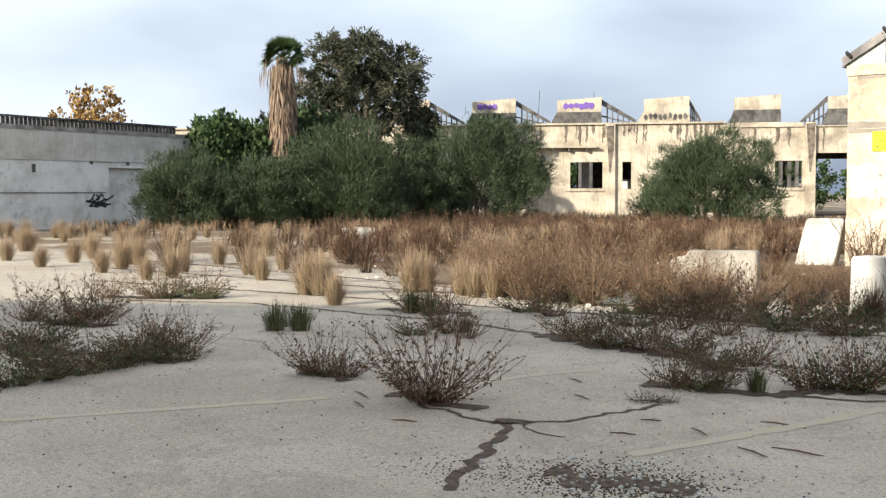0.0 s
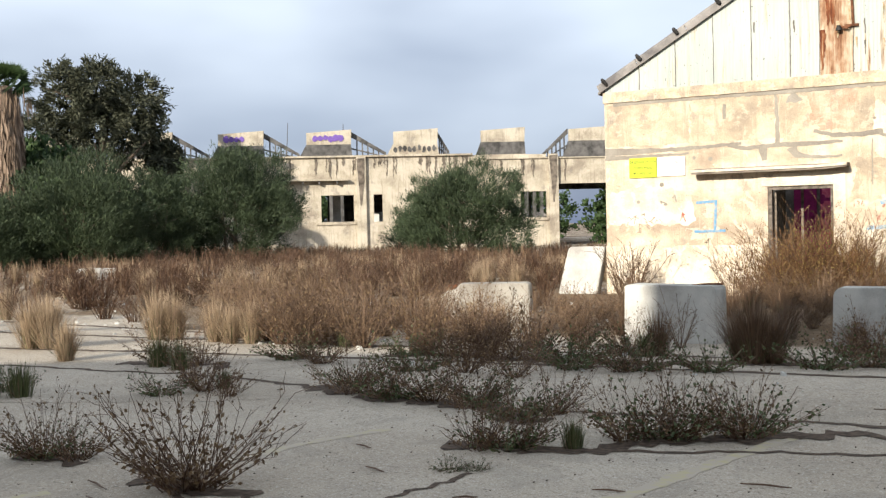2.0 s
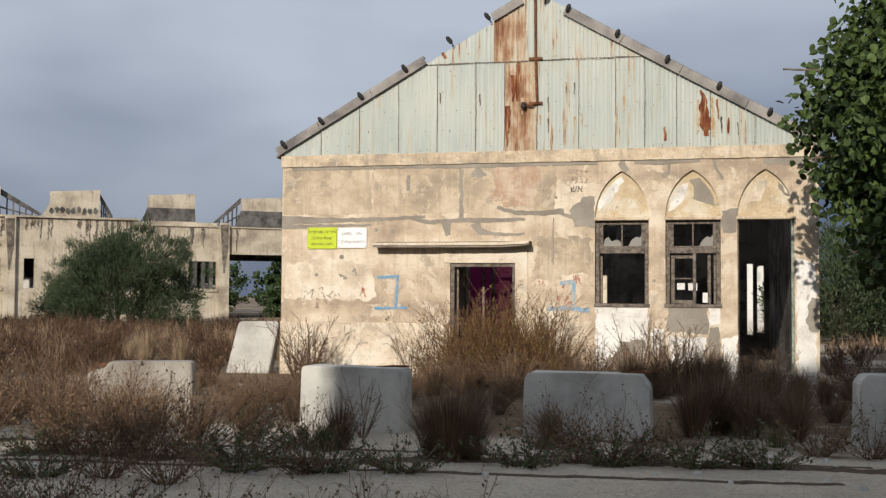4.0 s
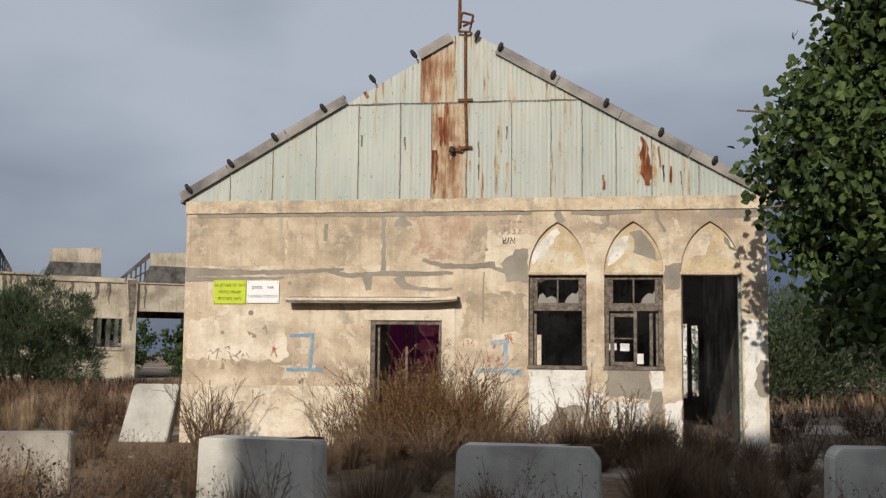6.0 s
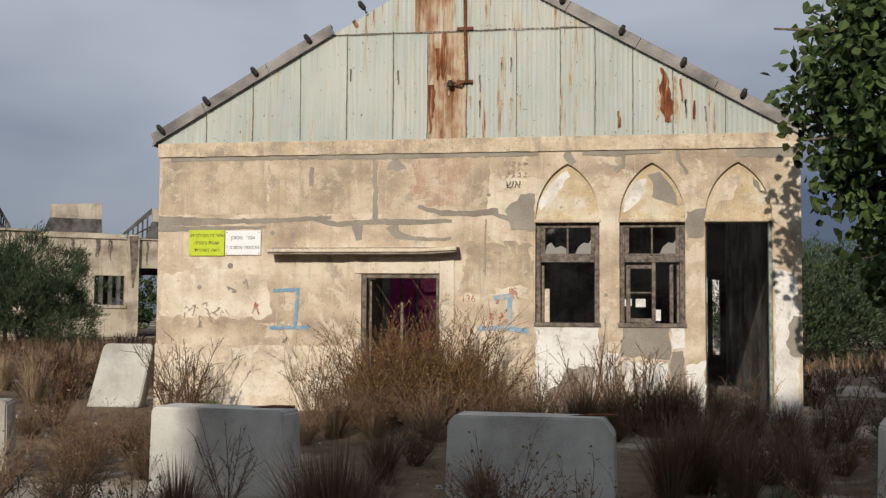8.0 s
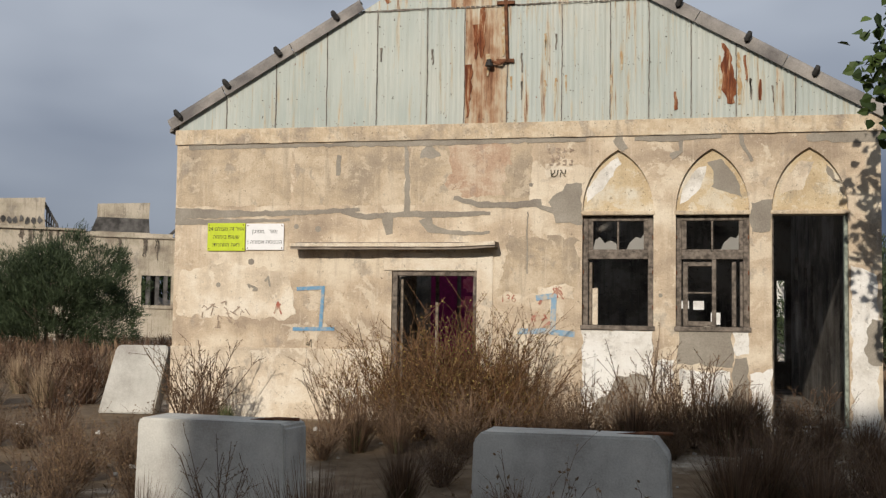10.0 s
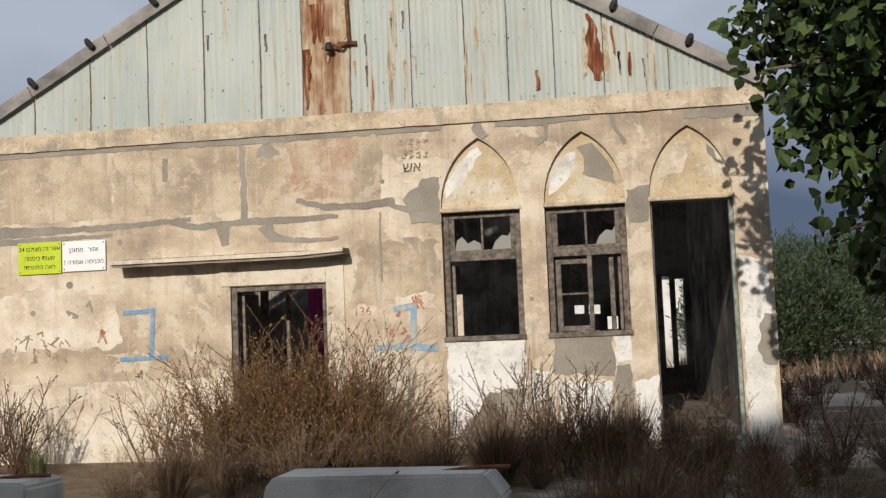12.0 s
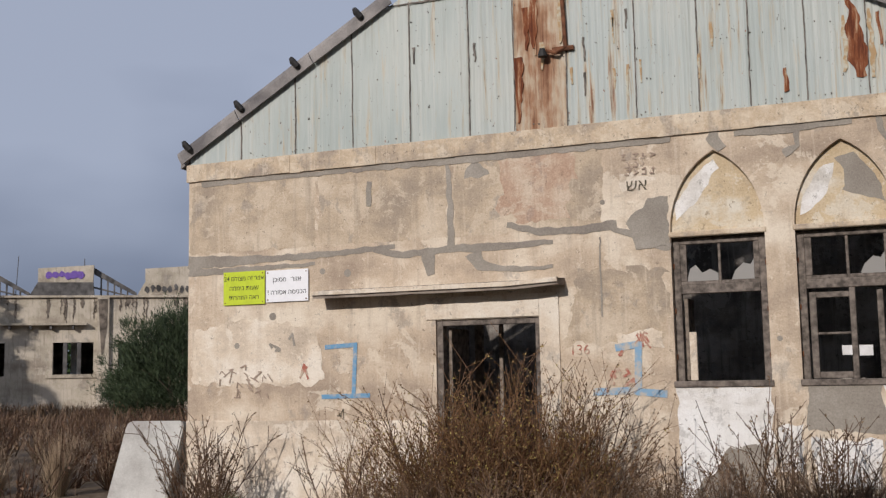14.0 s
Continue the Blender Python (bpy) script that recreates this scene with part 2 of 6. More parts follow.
def mesh_of(bm, name, material, smooth=False, fix=True):
    if fix:
        bmesh.ops.recalc_face_normals(bm, faces=bm.faces)
    me = bpy.data.meshes.new(name)
    bm.to_mesh(me)
    bm.free()
    me.materials.append(material)
    if smooth:
        me.polygons.foreach_set("use_smooth", [True] * len(me.polygons))
    return me


def part(name, bm, material, parent, label="", smooth=False, fix=True):
    ob = new(name, mesh_of(bm, name, material, smooth, fix))
    ob.parent = parent
    return tagged(ob, label) if label else ob


def thing(name, label, category, m=None, group="", kind=""):
    ob = new(name)
    ob.empty_display_size = 0.2
    if m is not None:
        ob.matrix_world = m
    return tagged(ob, label, category, group, kind)


def quads(name, verts, faces, material, parent=None):
    me = bpy.data.meshes.new(name)
    me.from_pydata([tuple(v) for v in verts], [], faces)
    me.materials.append(material)
    ob = new(name, me)
    if parent is not None:
        ob.parent = parent
    return ob


# ---- ground ----
def gz(x, y):
    """Height of the yard: a shallow dip runs along the row of blocks."""
    return -0.28 * math.exp(-((y + 6.5) / 3.2) ** 2) * max(0, min(1, (x + 14) / 10)) * max(0, min(1, (30 - x) / 10))


def build_ground():
    bm = bm_new()
    xs = [-900, -500, -250, -140] + [-90 + 3 * i for i in range(25)] + [-16 + i for i in range(40)] + [27, 30, 35, 45, 70, 120, 250, 500, 900]
    ys = [-900, -400, -180, -90] + [-60 + 3 * i for i in range(12)] + [-26 + 0.7 * i for i in range(40)] + [4 + 3 * i for i in range(18)] + [65, 80, 100, 140, 250, 500, 900]
    grid = [[bm.verts.new((x, y, gz(x, y))) for x in xs] for y in ys]
    for r, s in zip(grid, grid[1:]):
        for j in range(len(xs) - 1):
            bm.faces.new((r[j], r[j + 1], s[j + 1], s[j]))
    ob = new("ground", mesh_of(bm, "ground", GROUND, True))
    return tagged(ob, "pale cracked concrete yard with soil and dry weeds", "ground", kind="structure")


ground = build_ground()

# ---- the gabled building ----
W, WALL_TOP, DEPTH, THICK = 10.42, 4.4, 9.4, 0.32
MID = W / 2


def roof_z(x):
    """Top of the roof edge above x."""
    return 4.6 + 0.572 * (x if x < MID else W - x)


def arc(x0, x1, spring, apex, n=9):
    """The right half of a pointed arch, from the springing up to the apex."""
    mid, half, rise = (x0 + x1) / 2, (x1 - x0) / 2, apex - spring
    pts = []
    for i in range(n + 1):
        a = i / n * math.radians(66)
        # circle whose centre lies on the springing line beyond the middle
        r = half / (1 - math.cos(math.radians(66)))
        pts.append((mid + half - r * (1 - math.cos(a)), spring + rise * math.sin(a) / math.sin(math.radians(66))))
    pts[-1] = (mid, apex)
    return pts


BAYS = [(6.35, 7.36), (7.67, 8.68), (8.98, 9.99)]
ARCHES = [(6.35, 7.36, 3.99), (7.67, 8.68, 3.99), (8.98, 9.99, 3.98)]


def build_front():
    bm = bm_new()
    b, t = -0.35, WALL_TOP
    box(bm, 0, 3.52, 0, THICK, b, t)
    box(bm, 3.52, 4.81, 0, THICK, 2.23, t)
    box(bm, 4.81, 6.35, 0, THICK, b, t)
    box(bm, 6.35, 7.36, 0, THICK, b, 1.45)
    box(bm, 7.36, 7.67, 0, THICK, b, t)
    box(bm, 7.67, 8.68, 0, THICK, b, 1.45)
    box(bm, 8.68, 8.98, 0, THICK, b, t)
    box(bm, 9.99, W, 0, THICK, b, t)
    for x0, x1, apex in ARCHES:
        box(bm, x0, x1, 0.075, THICK, 3.05, t)
        right = arc(x0, x1, 3.11, apex)
        mid = (x0 + x1) / 2
        prism(bm, [(x1, 3.11), (x1, t), (mid, t)] + right[::-1][:-1], 0, 0.075)
        left = [(2 * mid - x, z) for x, z in right]
        prism(bm, [(x0, t), (x0, 3.11)] + left[1:] + [(mid, t)], 0, 0.075)
    # moulded band under the metal gable and the low plinth step
    ob = tagged(new("wall_front", mesh_of(bm, "wall_front", PLASTER)), "weathered ochre plaster gable wall with cement repairs", "wall", kind="structure")
    bm = bm_new()
    n = 60
    for i in range(n):
        x0, x1 = -0.02 + (W + 0.04) * i / n, -0.02 + (W + 0.04) * (i + 1) / n
        z0 = 4.19 + 0.012 * noise.noise((i * 0.6, 0, 5))
        d = 0.035 + 0.012 * noise.noise((i * 0.7, 3, 1))
        prism(bm, [(x0, z0), (x1, z0), (x1, 4.42), (x0, 4.42)], -d, 0.06)
    part("band", bm, PLASTER_BAND, ob, "pale plaster band under the gable")
    bm = bm_new()
    box(bm, -0.015, 3.40, -0.018, 0.0, -0.3, 1.05)
    bmesh.ops.bevel(bm, geom=[e for e in bm.edges], offset=0.008, segments=1, affect="EDGES")
    part("plinth", bm, PLASTER_LOW, ob, "paler plaster plinth")
    bm = bm_new()
    box(bm, 4.815, 5.05, -0.02, 0.0, -0.3, 2.50)
    box(bm, 3.40, 4.812, -0.02, 0.0, 2.24, 2.50)
    part("door_surround", bm, PLASTER_LOW, ob, "pale cement door surround")
    for x0, x1, apex in ARCHES:
        right = arc(x0, x1, 3.10, apex + 0.005)
        mid = (x0 + x1) / 2
        bm = bm_new()
        prism(bm, [(x0, 3.10)] + right + [(2 * mid - x, z) for x, z in right[::-1]][1:], 0.068, 0.074)
        part("arch_panel", bm, PLASTER_NICHE, ob, "cream plaster panel filling the pointed arch")
        bm = bm_new()
        box(bm, x0 - 0.02, x1 + 0.02, -0.012, 0.07, 3.045, 3.105)
        bmesh.ops.bevel(bm, geom=[e for e in bm.edges], offset=0.01, segments=1, affect="EDGES")
        part("lintel", bm, PLASTER_BAND, ob)
    return ob


PLASTER_BAND = mat_plaster("band_plaster", (0.56, 0.45, 0.32), (0.68, 0.59, 0.46), (0.36, 0.30, 0.24), 0.7, 2.0)
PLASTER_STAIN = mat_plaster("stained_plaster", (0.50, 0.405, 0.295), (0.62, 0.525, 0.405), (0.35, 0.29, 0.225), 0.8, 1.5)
PLASTER_PINK = mat_plaster("red_washed_plaster", (0.49, 0.36, 0.265), (0.60, 0.50, 0.39), (0.42, 0.28, 0.20), 0.9, 1.8)
PLASTER_LOW = mat_plaster("low_plaster", (0.67, 0.57, 0.445), (0.78, 0.71, 0.60), (0.50, 0.42, 0.33), 0.45, 1.4)
WHITEWASH = mat_plaster("whitewash", (0.78, 0.76, 0.72), (0.84, 0.83, 0.80), (0.56, 0.53, 0.48), 0.3, 1.6)
wall_front = build_front()


def blob(name, pts, mat, parent, y=-0.006, wob=0.02, seed=0.0, label="", back=0.002):
    """A thin raised patch with a ragged outline; pts are (x, z), counterclockwise from -y."""
    ring = []
    n = len(pts)
    for i in range(n):
        (xa, za), (xb, zb) = pts[i], pts[(i + 1) % n]
        steps = max(1, int(math.hypot(xb - xa, zb - za) / 0.05))
        for k in range(steps):
            f = k / steps
            x, z = xa + (xb - xa) * f, za + (zb - za) * f
            ring.append((x + wob * noise.noise((x * 9, z * 9, seed)), z + wob * noise.noise((x * 9, z * 9, seed + 7))))
    bm = bm_new()
    prism(bm, ring, y, back)
    return part(name, bm, mat, parent, label)


def strip(name, path, width, mat, parent, seed=0.0, y=-0.006, label="", wob=0.022):
    """A ragged band along a path of (x, z)."""
    up, down = [], []
    for i, (x, z) in enumerate(path):
        xa, za = path[max(0, i - 1)]
        xb, zb = path[min(len(path) - 1, i + 1)]
        l = math.hypot(xb - xa, zb - za)
        nx, nz = -(zb - za) / l, (xb - xa) / l
        w = (width[i] if isinstance(width, (list, tuple)) else width) / 2
        up.append((x + nx * w, z + nz * w))
        down.append((x - nx * w, z - nz * w))
    return blob(name, down + up[::-1], mat, parent, y, wob, seed, label)


REPAIRS = [
    ([(0.0, 3.12), (0.6, 3.1), (1.4, 3.10), (2.3, 3.12), (3.0, 3.16)], [0.16, 0.14, 0.08, 0.08, 0.06]),
    ([(0.0, 2.99), (0.5, 2.98), (1.2, 2.99), (1.9, 3.0)], [0.12, 0.08, 0.06, 0.04]),
    ([(2.7, 3.12), (3.1, 3.04), (3.7, 3.08), (4.3, 3.07), (5.0, 3.09)], [0.06, 0.08, 0.09, 0.1, 0.05]),
    ([(3.42, 3.08), (3.48, 2.78)], [0.18, 0.1]),
    ([(3.74, 3.10), (3.74, 3.6), (3.71, 4.12)], [0.10, 0.075, 0.05]),
    ([(4.02, 3.02), (4.1, 2.86), (4.4, 2.80), (5.0, 2.80)], [0.22, 0.15, 0.06, 0.05]),
    ([(4.45, 3.32), (4.8, 3.22), (5.3, 3.20), (5.75, 3.24)], [0.05, 0.09, 0.09, 0.10]),
    ([(5.55, 3.10), (5.55, 2.2)], [0.02, 0.02]),
    ([(5.7, 3.2), (5.95, 3.1), (5.98, 2.98), (6.3, 3.0)], [0.06, 0.08, 0.10, 0.06]),
    ([(2.67, 3.98), (2.65, 3.68)], [0.08, 0.07]),
    # cement strip that also paints the shadow line under the band
    ([(0.2, 4.145), (1.4, 4.15), (2.6, 4.15), (3.9, 4.16), (5.2, 4.15), (6.4, 4.15)], [0.07, 0.06, 0.06, 0.12, 0.07, 0.06]),
    ([(6.9, 4.28), (6.85, 4.12), (6.95, 3.98)], [0.06, 0.14, 0.1]),
    ([(7.1, 4.14), (7.5, 4.16), (7.9, 4.17), (8.3, 4.16)], [0.06, 0.12, 0.10, 0.05]),
    ([(7.75, 4.14), (7.74, 3.95), (7.6, 3.88)], [0.06, 0.05, 0.12]),
    ([(8.55, 4.40), (8.58, 4.05), (8.72, 3.80)], [0.05, 0.06, 0.05]),
]
for i, (p, w) in enumerate(REPAIRS):
    strip("cement_and_shade_patch", p, w, CEMENT, wall_front, i * 3.3, -0.0062 - 0.0004 * i)
for i, pts in enumerate([
    [(6.0, 3.0), (6.34, 2.9), (6.34, 3.5), (6.15, 3.5), (5.85, 3.25)],
    [(3.92, 3.92), (4.25, 3.92), (4.2, 4.05), (4.05, 4.13), (3.95, 4.02)],
    [(8.69, 2.8), (8.97, 2.8), (8.97, 3.25), (8.69, 3.2)],
    [(9.45, 4.05), (10.4, 4.05), (10.4, 4.19), (9.45, 4.17)],
    # tree shade on the right pier, painted as a cement grey patch
    [(10.22, 1.0), (10.41, 0.95), (10.41, 1.6), (10.28, 1.62), (10.2, 1.3)],
    [(7.70, 0.95), (8.45, 0.9), (8.45, 1.44), (7.70, 1.44)],
    [(8.38, -0.2), (8.66, -0.2), (8.66, 1.05), (8.45, 1.0)],
    [(6.45, 0.2), (7.2, -0.1), (7.3, 0.8), (6.9, 0.75)],
    [(0.16, 0.55), (0.3, 0.5), (0.36, 0.62), (0.25, 0.68), (0.16, 0.64)],
]):
    blob("cement_and_shade_patch", pts, CEMENT, wall_front, -0.0045 - 0.0006 * i, 0.05, i * 2.1)
for i, pts in enumerate([
    [(6.36, 0.2), (7.35, 0.3), (7.35, 1.40), (6.36, 1.40)],
    [(7.78, 0.35), (8.36, 0.35), (8.42, 0.85), (7.72, 0.85)],
    [(8.46, 1.06), (8.66, 1.1), (8.66, 1.43), (8.46, 1.43)],
    [(8.69, 0.1), (8.97, 0.1), (8.97, 0.9), (8.69, 0.8)],
    [(7.40, 0.5), (7.63, 0.5), (7.63, 1.0), (7.40, 0.95)],
    [(9.0 + 1.02, 0.0), (10.36, 0.0), (10.36, 2.2), (10.02, 2.35)],
]):
    blob("whitewash", pts, WHITEWASH, wall_front, -0.003 - 0.0006 * i, 0.05, 40 + i)
for i, pts in enumerate([
    [(0.5, 3.38), (1.2, 3.35), (1.35, 3.6), (1.1, 3.78), (0.55, 3.7)],
    [(4.55, 3.42), (4.8, 3.4), (4.82, 3.6), (4.6, 3.62)],
    [(5.82, 3.5), (6.15, 3.45), (6.2, 3.75), (5.85, 3.8)],
    [(0.05, 1.5), (2.0, 1.5), (1.9, 2.2), (0.9, 2.35), (0.1, 2.2)],
]):
    blob("pale_patch", pts, PLASTER_LOW, wall_front, -0.002 - 0.0005 * i, 0.08, 60 + i)

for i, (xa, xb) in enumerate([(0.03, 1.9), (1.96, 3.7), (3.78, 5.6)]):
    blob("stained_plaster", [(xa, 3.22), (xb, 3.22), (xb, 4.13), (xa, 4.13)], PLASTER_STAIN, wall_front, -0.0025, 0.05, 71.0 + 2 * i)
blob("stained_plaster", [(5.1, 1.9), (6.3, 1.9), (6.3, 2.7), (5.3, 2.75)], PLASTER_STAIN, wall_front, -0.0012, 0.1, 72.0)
blob("red_wash", [(4.35, 3.5), (4.6, 3.3), (5.2, 3.4), (5.3, 4.15), (4.4, 4.16)], PLASTER_PINK, wall_front, -0.0045, 0.12, 73.0, "faint red wash on the plaster")

for i, (m, pts) in enumerate([
    (CEMENT, [(8.16, 3.45), (8.58, 3.3), (8.55, 3.5), (8.3, 3.85), (8.1, 3.8), (8.2, 3.62)]),
    (WHITEWASH, [(6.4, 3.25), (6.62, 3.4), (6.9, 3.8), (6.84, 3.9), (6.6, 3.7), (6.42, 3.45)]),
    (WHITEWASH, [(7.74, 3.2), (8.0, 3.4), (8.1, 3.75), (7.95, 3.7), (7.76, 3.4)]),
    (PLASTER_LOW, [(9.1, 3.35), (9.4, 3.4), (9.55, 3.8), (9.35, 3.78), (9.12, 3.5)]),
    (CEMENT, [(9.72, 3.6), (9.86, 3.5), (9.78, 3.7), (9.7, 3.76)]),
]):
    blob("niche_patch", pts, m, wall_front, 0.0655, 0.03, 90.0 + i, "", 0.07)

# bullet-like holes and plugs in the plaster
random.seed(5)
for x, z, r in [(2.35, 2.86, 0.05), (1.28, 2.36, 0.05), (0.75, 2.0, 0.04), (2.6, 0.55, 0.06), (4.7, 0.6, 0.04), (10.17, 1.95, 0.04), (7.46, 1.9, 0.03), (5.6, 3.5, 0.03), (2.0, 2.9, 0.04), (9.85, 4.1, 0.04), (5.05, 3.56, 0.06)]:
    bm = bm_new()
    tube(bm, [(x, -0.004, z), (x, 0.004, z)], [r, r], 9)
    part("plaster_plug", bm, CEMENT, wall_front)


# painted marks on the wall
def paint(name, strokes, width, mat, parent, y=-0.0095, label=""):
    bm = bm_new()
    for path in strokes:
        for (xa, za), (xb, zb) in zip(path, path[1:]):
            l = math.hypot(xb - xa, zb - za)
            nx, nz = -(zb - za) / l * width / 2, (xb - xa) / l * width / 2
            ex, ez = (xb - xa) / l * width * 0.4, (zb - za) / l * width * 0.4
            prism(bm, [(xa - ex - nx, za - ez - nz), (xb + ex - nx, zb + ez - nz), (xb + ex + nx, zb + ez + nz), (xa - ex + nx, za - ez + nz)], y, y + 0.003)
            y -= 0.0004
    return part(name, bm, mat, parent, label)


def mat_paint(name, colour, under, lo=0.42, hi=0.56):
    k = Mat(name, 0.85)
    return k.done(k.mix(k.mask(k.noise(9, 5, rough=0.7), lo, hi), colour, under))


BLUE = mat_paint("blue_spray", (0.15, 0.31, 0.47), (0.44, 0.41, 0.36), 0.46, 0.70)
BLUE_WORN = mat_paint("worn_blue_spray", (0.23, 0.37, 0.50), (0.50, 0.45, 0.37), 0.45, 0.60)
BROWN_INK = mat_paint("dark_graffiti", (0.10, 0.085, 0.06), (0.3, 0.25, 0.18), 0.5, 0.7)
PALE_INK = mat_paint("pale_graffiti", (0.34, 0.26, 0.20), (0.5, 0.42, 0.33), 0.5, 0.7)
RED_INK = mat_paint("red_graffiti", (0.38, 0.13, 0.09), (0.5, 0.4, 0.3))
paint("graffiti", [[(2.05, 1.95), (2.45, 1.97), (2.42, 1.36)], [(2.0, 1.34), (2.62, 1.35)]], 0.055, BLUE, wall_front, label="blue sprayed letter")
paint("graffiti", [[(5.72, 1.85), (5.95, 1.88), (5.93, 1.38)], [(5.45, 1.36), (5.8, 1.37), (6.22, 1.33)]], 0.08, BLUE_WORN, wall_front, label="faded blue sprayed letter")
blob("whitewash", [(5.72, 1.86), (6.2, 1.84), (6.24, 2.02), (5.98, 2.06), (5.7, 1.98)], PLASTER_LOW, wall_front, -0.0085, 0.06, 97.0)
random.seed(9)
for cx, cz, w, h, m, n, wd in [(5.75, 1.62, 0.3, 0.35, RED_INK, 9, 0.03), (5.95, 1.95, 0.5, 0.1, RED_INK, 6, 0.02), (0.9, 1.62, 0.8, 0.16, PALE_INK, 14, 0.014), (1.0, 1.42, 0.5, 0.1, PALE_INK, 8, 0.014), (1.75, 1.72, 0.08, 0.2, RED_INK, 4, 0.025), (1.4, 2.0, 0.3, 0.16, CEMENT, 5, 0.03), (2.25, 1.12, 0.1, 0.12, BROWN_INK, 3, 0.012)]:
    strokes = []
    for _ in range(n):
        x, z = cx + random.uniform(-w, w) / 2, cz + random.uniform(-h, h) / 2
        strokes.append([(x, z), (x + random.uniform(-0.06, 0.06), z + random.uniform(-0.07, 0.07)), (x + random.uniform(-0.08, 0.08), z + random.uniform(-0.09, 0.03))])
    paint("graffiti", strokes, wd, m, wall_front)


def writing(name, text, size, x, z, mat, parent, y=-0.012, align="CENTER"):
    """Flat letters on the wall plane, as a mesh."""
    cu = bpy.data.curves.new(name, "FONT")
    cu.body, cu.size, cu.align_x, cu.align_y, cu.extrude = text, size, align, "CENTER", 0.001
    tmp = new(name + "_source", cu)
    me = bpy.data.meshes.new_from_object(tmp.evaluated_get(bpy.context.evaluated_depsgraph_get()))
    bpy.data.objects.remove(tmp)
    me.materials.clear()
    me.materials.append(mat)
    ob = new(name, me)
    ob.matrix_world = pose(x, y, z, 90, 0, 0)
    ob.parent = parent
    return ob


writing("graffiti", "שא", 0.19, 6.0, 3.66, BROWN_INK, wall_front, -0.008)
writing("graffiti", "136", 0.16, 5.28, 1.83, RED_INK, wall_front, -0.008)
random.seed(31)
marks = []
for row, z in enumerate((4.02, 3.93, 3.84)):
    for col in range(4 - row % 2):
        x = 5.86 + 0.1 * col + random.uniform(-0.02, 0.02)
        marks += [[(x + random.uniform(0, 0.03), z), (x + random.uniform(0.02, 0.07), z + random.uniform(-0.03, 0.02)), (x + random.uniform(0.0, 0.06), z - random.uniform(0.02, 0.06))]]
        if random.random() < 0.5:
            marks.append([(x, z - 0.05), (x + 0.04, z - 0.055)])
paint("graffiti", marks, 0.014, PALE_INK, wall_front)


# signs
def sign_board(name, label, x0, x1, z0, z1, colour, lines, ink):
    root = thing(name, label, "sign", pose(0, 0, 0))
    bm = bm_new()
    box(bm, x0, x1, -0.03, -0.022, z0, z1)
    bmesh.ops.bevel(bm, geom=[e for e in bm.edges], offset=0.003, segments=1, affect="EDGES")
    board = part("board", bm, colour, root)
    n = len(lines)
    for i, t in enumerate(lines):
        writing("lettering", t, 0.084, (x0 + x1) / 2, z1 - (i + 0.75) * (z1 - z0) / (n + 0.5), ink, board, -0.0318)
    for x in (x0 + 0.03, x1 - 0.03):
        for z in (z0 + 0.03, z1 - 0.03):
            bm = bm_new()
            tube(bm, [(x, -0.036, z), (x, 0.0, z)], [0.009, 0.009], 8)
            part("screw", bm, RUST, board)
    return root


SIGN_YELLOW = mat_plain("lime_sheet", (0.50, 0.60, 0.03), 0.5, vary=0.06)
SIGN_WHITE = mat_plain("white_sheet", (0.80, 0.80, 0.80), 0.5, vary=0.03)
INK = mat_plain("sign_ink", (0.03, 0.03, 0.03), 0.6)
sign_board("warning_sign", "lime yellow printed warning sign screwed to the plaster", 0.56, 1.18, 2.525, 2.955, SIGN_YELLOW, ["24 םלוצמ הז רוזא", "הממיב תועש", "!תרהזוה האר"], INK)
sign_board("warning_sign", "white printed warning sign screwed to the plaster", 1.195, 1.81, 2.54, 2.945, SIGN_WHITE, ["ןכוסמ   רוזא", "! הרוסא הסינכה"], INK)


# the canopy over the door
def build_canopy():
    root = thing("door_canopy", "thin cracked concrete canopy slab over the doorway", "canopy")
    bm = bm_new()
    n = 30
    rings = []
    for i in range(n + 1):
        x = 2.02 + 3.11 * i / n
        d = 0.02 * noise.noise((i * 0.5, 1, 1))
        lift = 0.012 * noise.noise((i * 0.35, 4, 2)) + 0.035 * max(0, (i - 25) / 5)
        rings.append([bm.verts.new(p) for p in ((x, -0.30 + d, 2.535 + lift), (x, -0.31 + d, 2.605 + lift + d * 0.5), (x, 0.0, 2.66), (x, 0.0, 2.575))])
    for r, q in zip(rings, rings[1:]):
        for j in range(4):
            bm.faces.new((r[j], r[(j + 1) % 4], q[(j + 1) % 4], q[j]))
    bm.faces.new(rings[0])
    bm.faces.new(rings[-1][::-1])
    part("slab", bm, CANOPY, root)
    # crumbling lip along the front edge, sunlit paleness put into its colour
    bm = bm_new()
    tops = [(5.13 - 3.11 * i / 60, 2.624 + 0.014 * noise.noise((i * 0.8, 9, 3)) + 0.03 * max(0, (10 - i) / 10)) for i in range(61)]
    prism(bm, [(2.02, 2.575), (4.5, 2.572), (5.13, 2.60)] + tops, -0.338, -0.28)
    part("edge_lip", bm, PLASTER_LOW, root, "crumbling slab edge with its sunlit tone put into the colour")
    return root


# dark tone: the shade below the slab is painted into its concrete
CANOPY = mat_concrete("shaded_canopy_concrete", (0.24, 0.20, 0.165), (0.38, 0.33, 0.27), (0.09, 0.075, 0.065))
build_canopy()


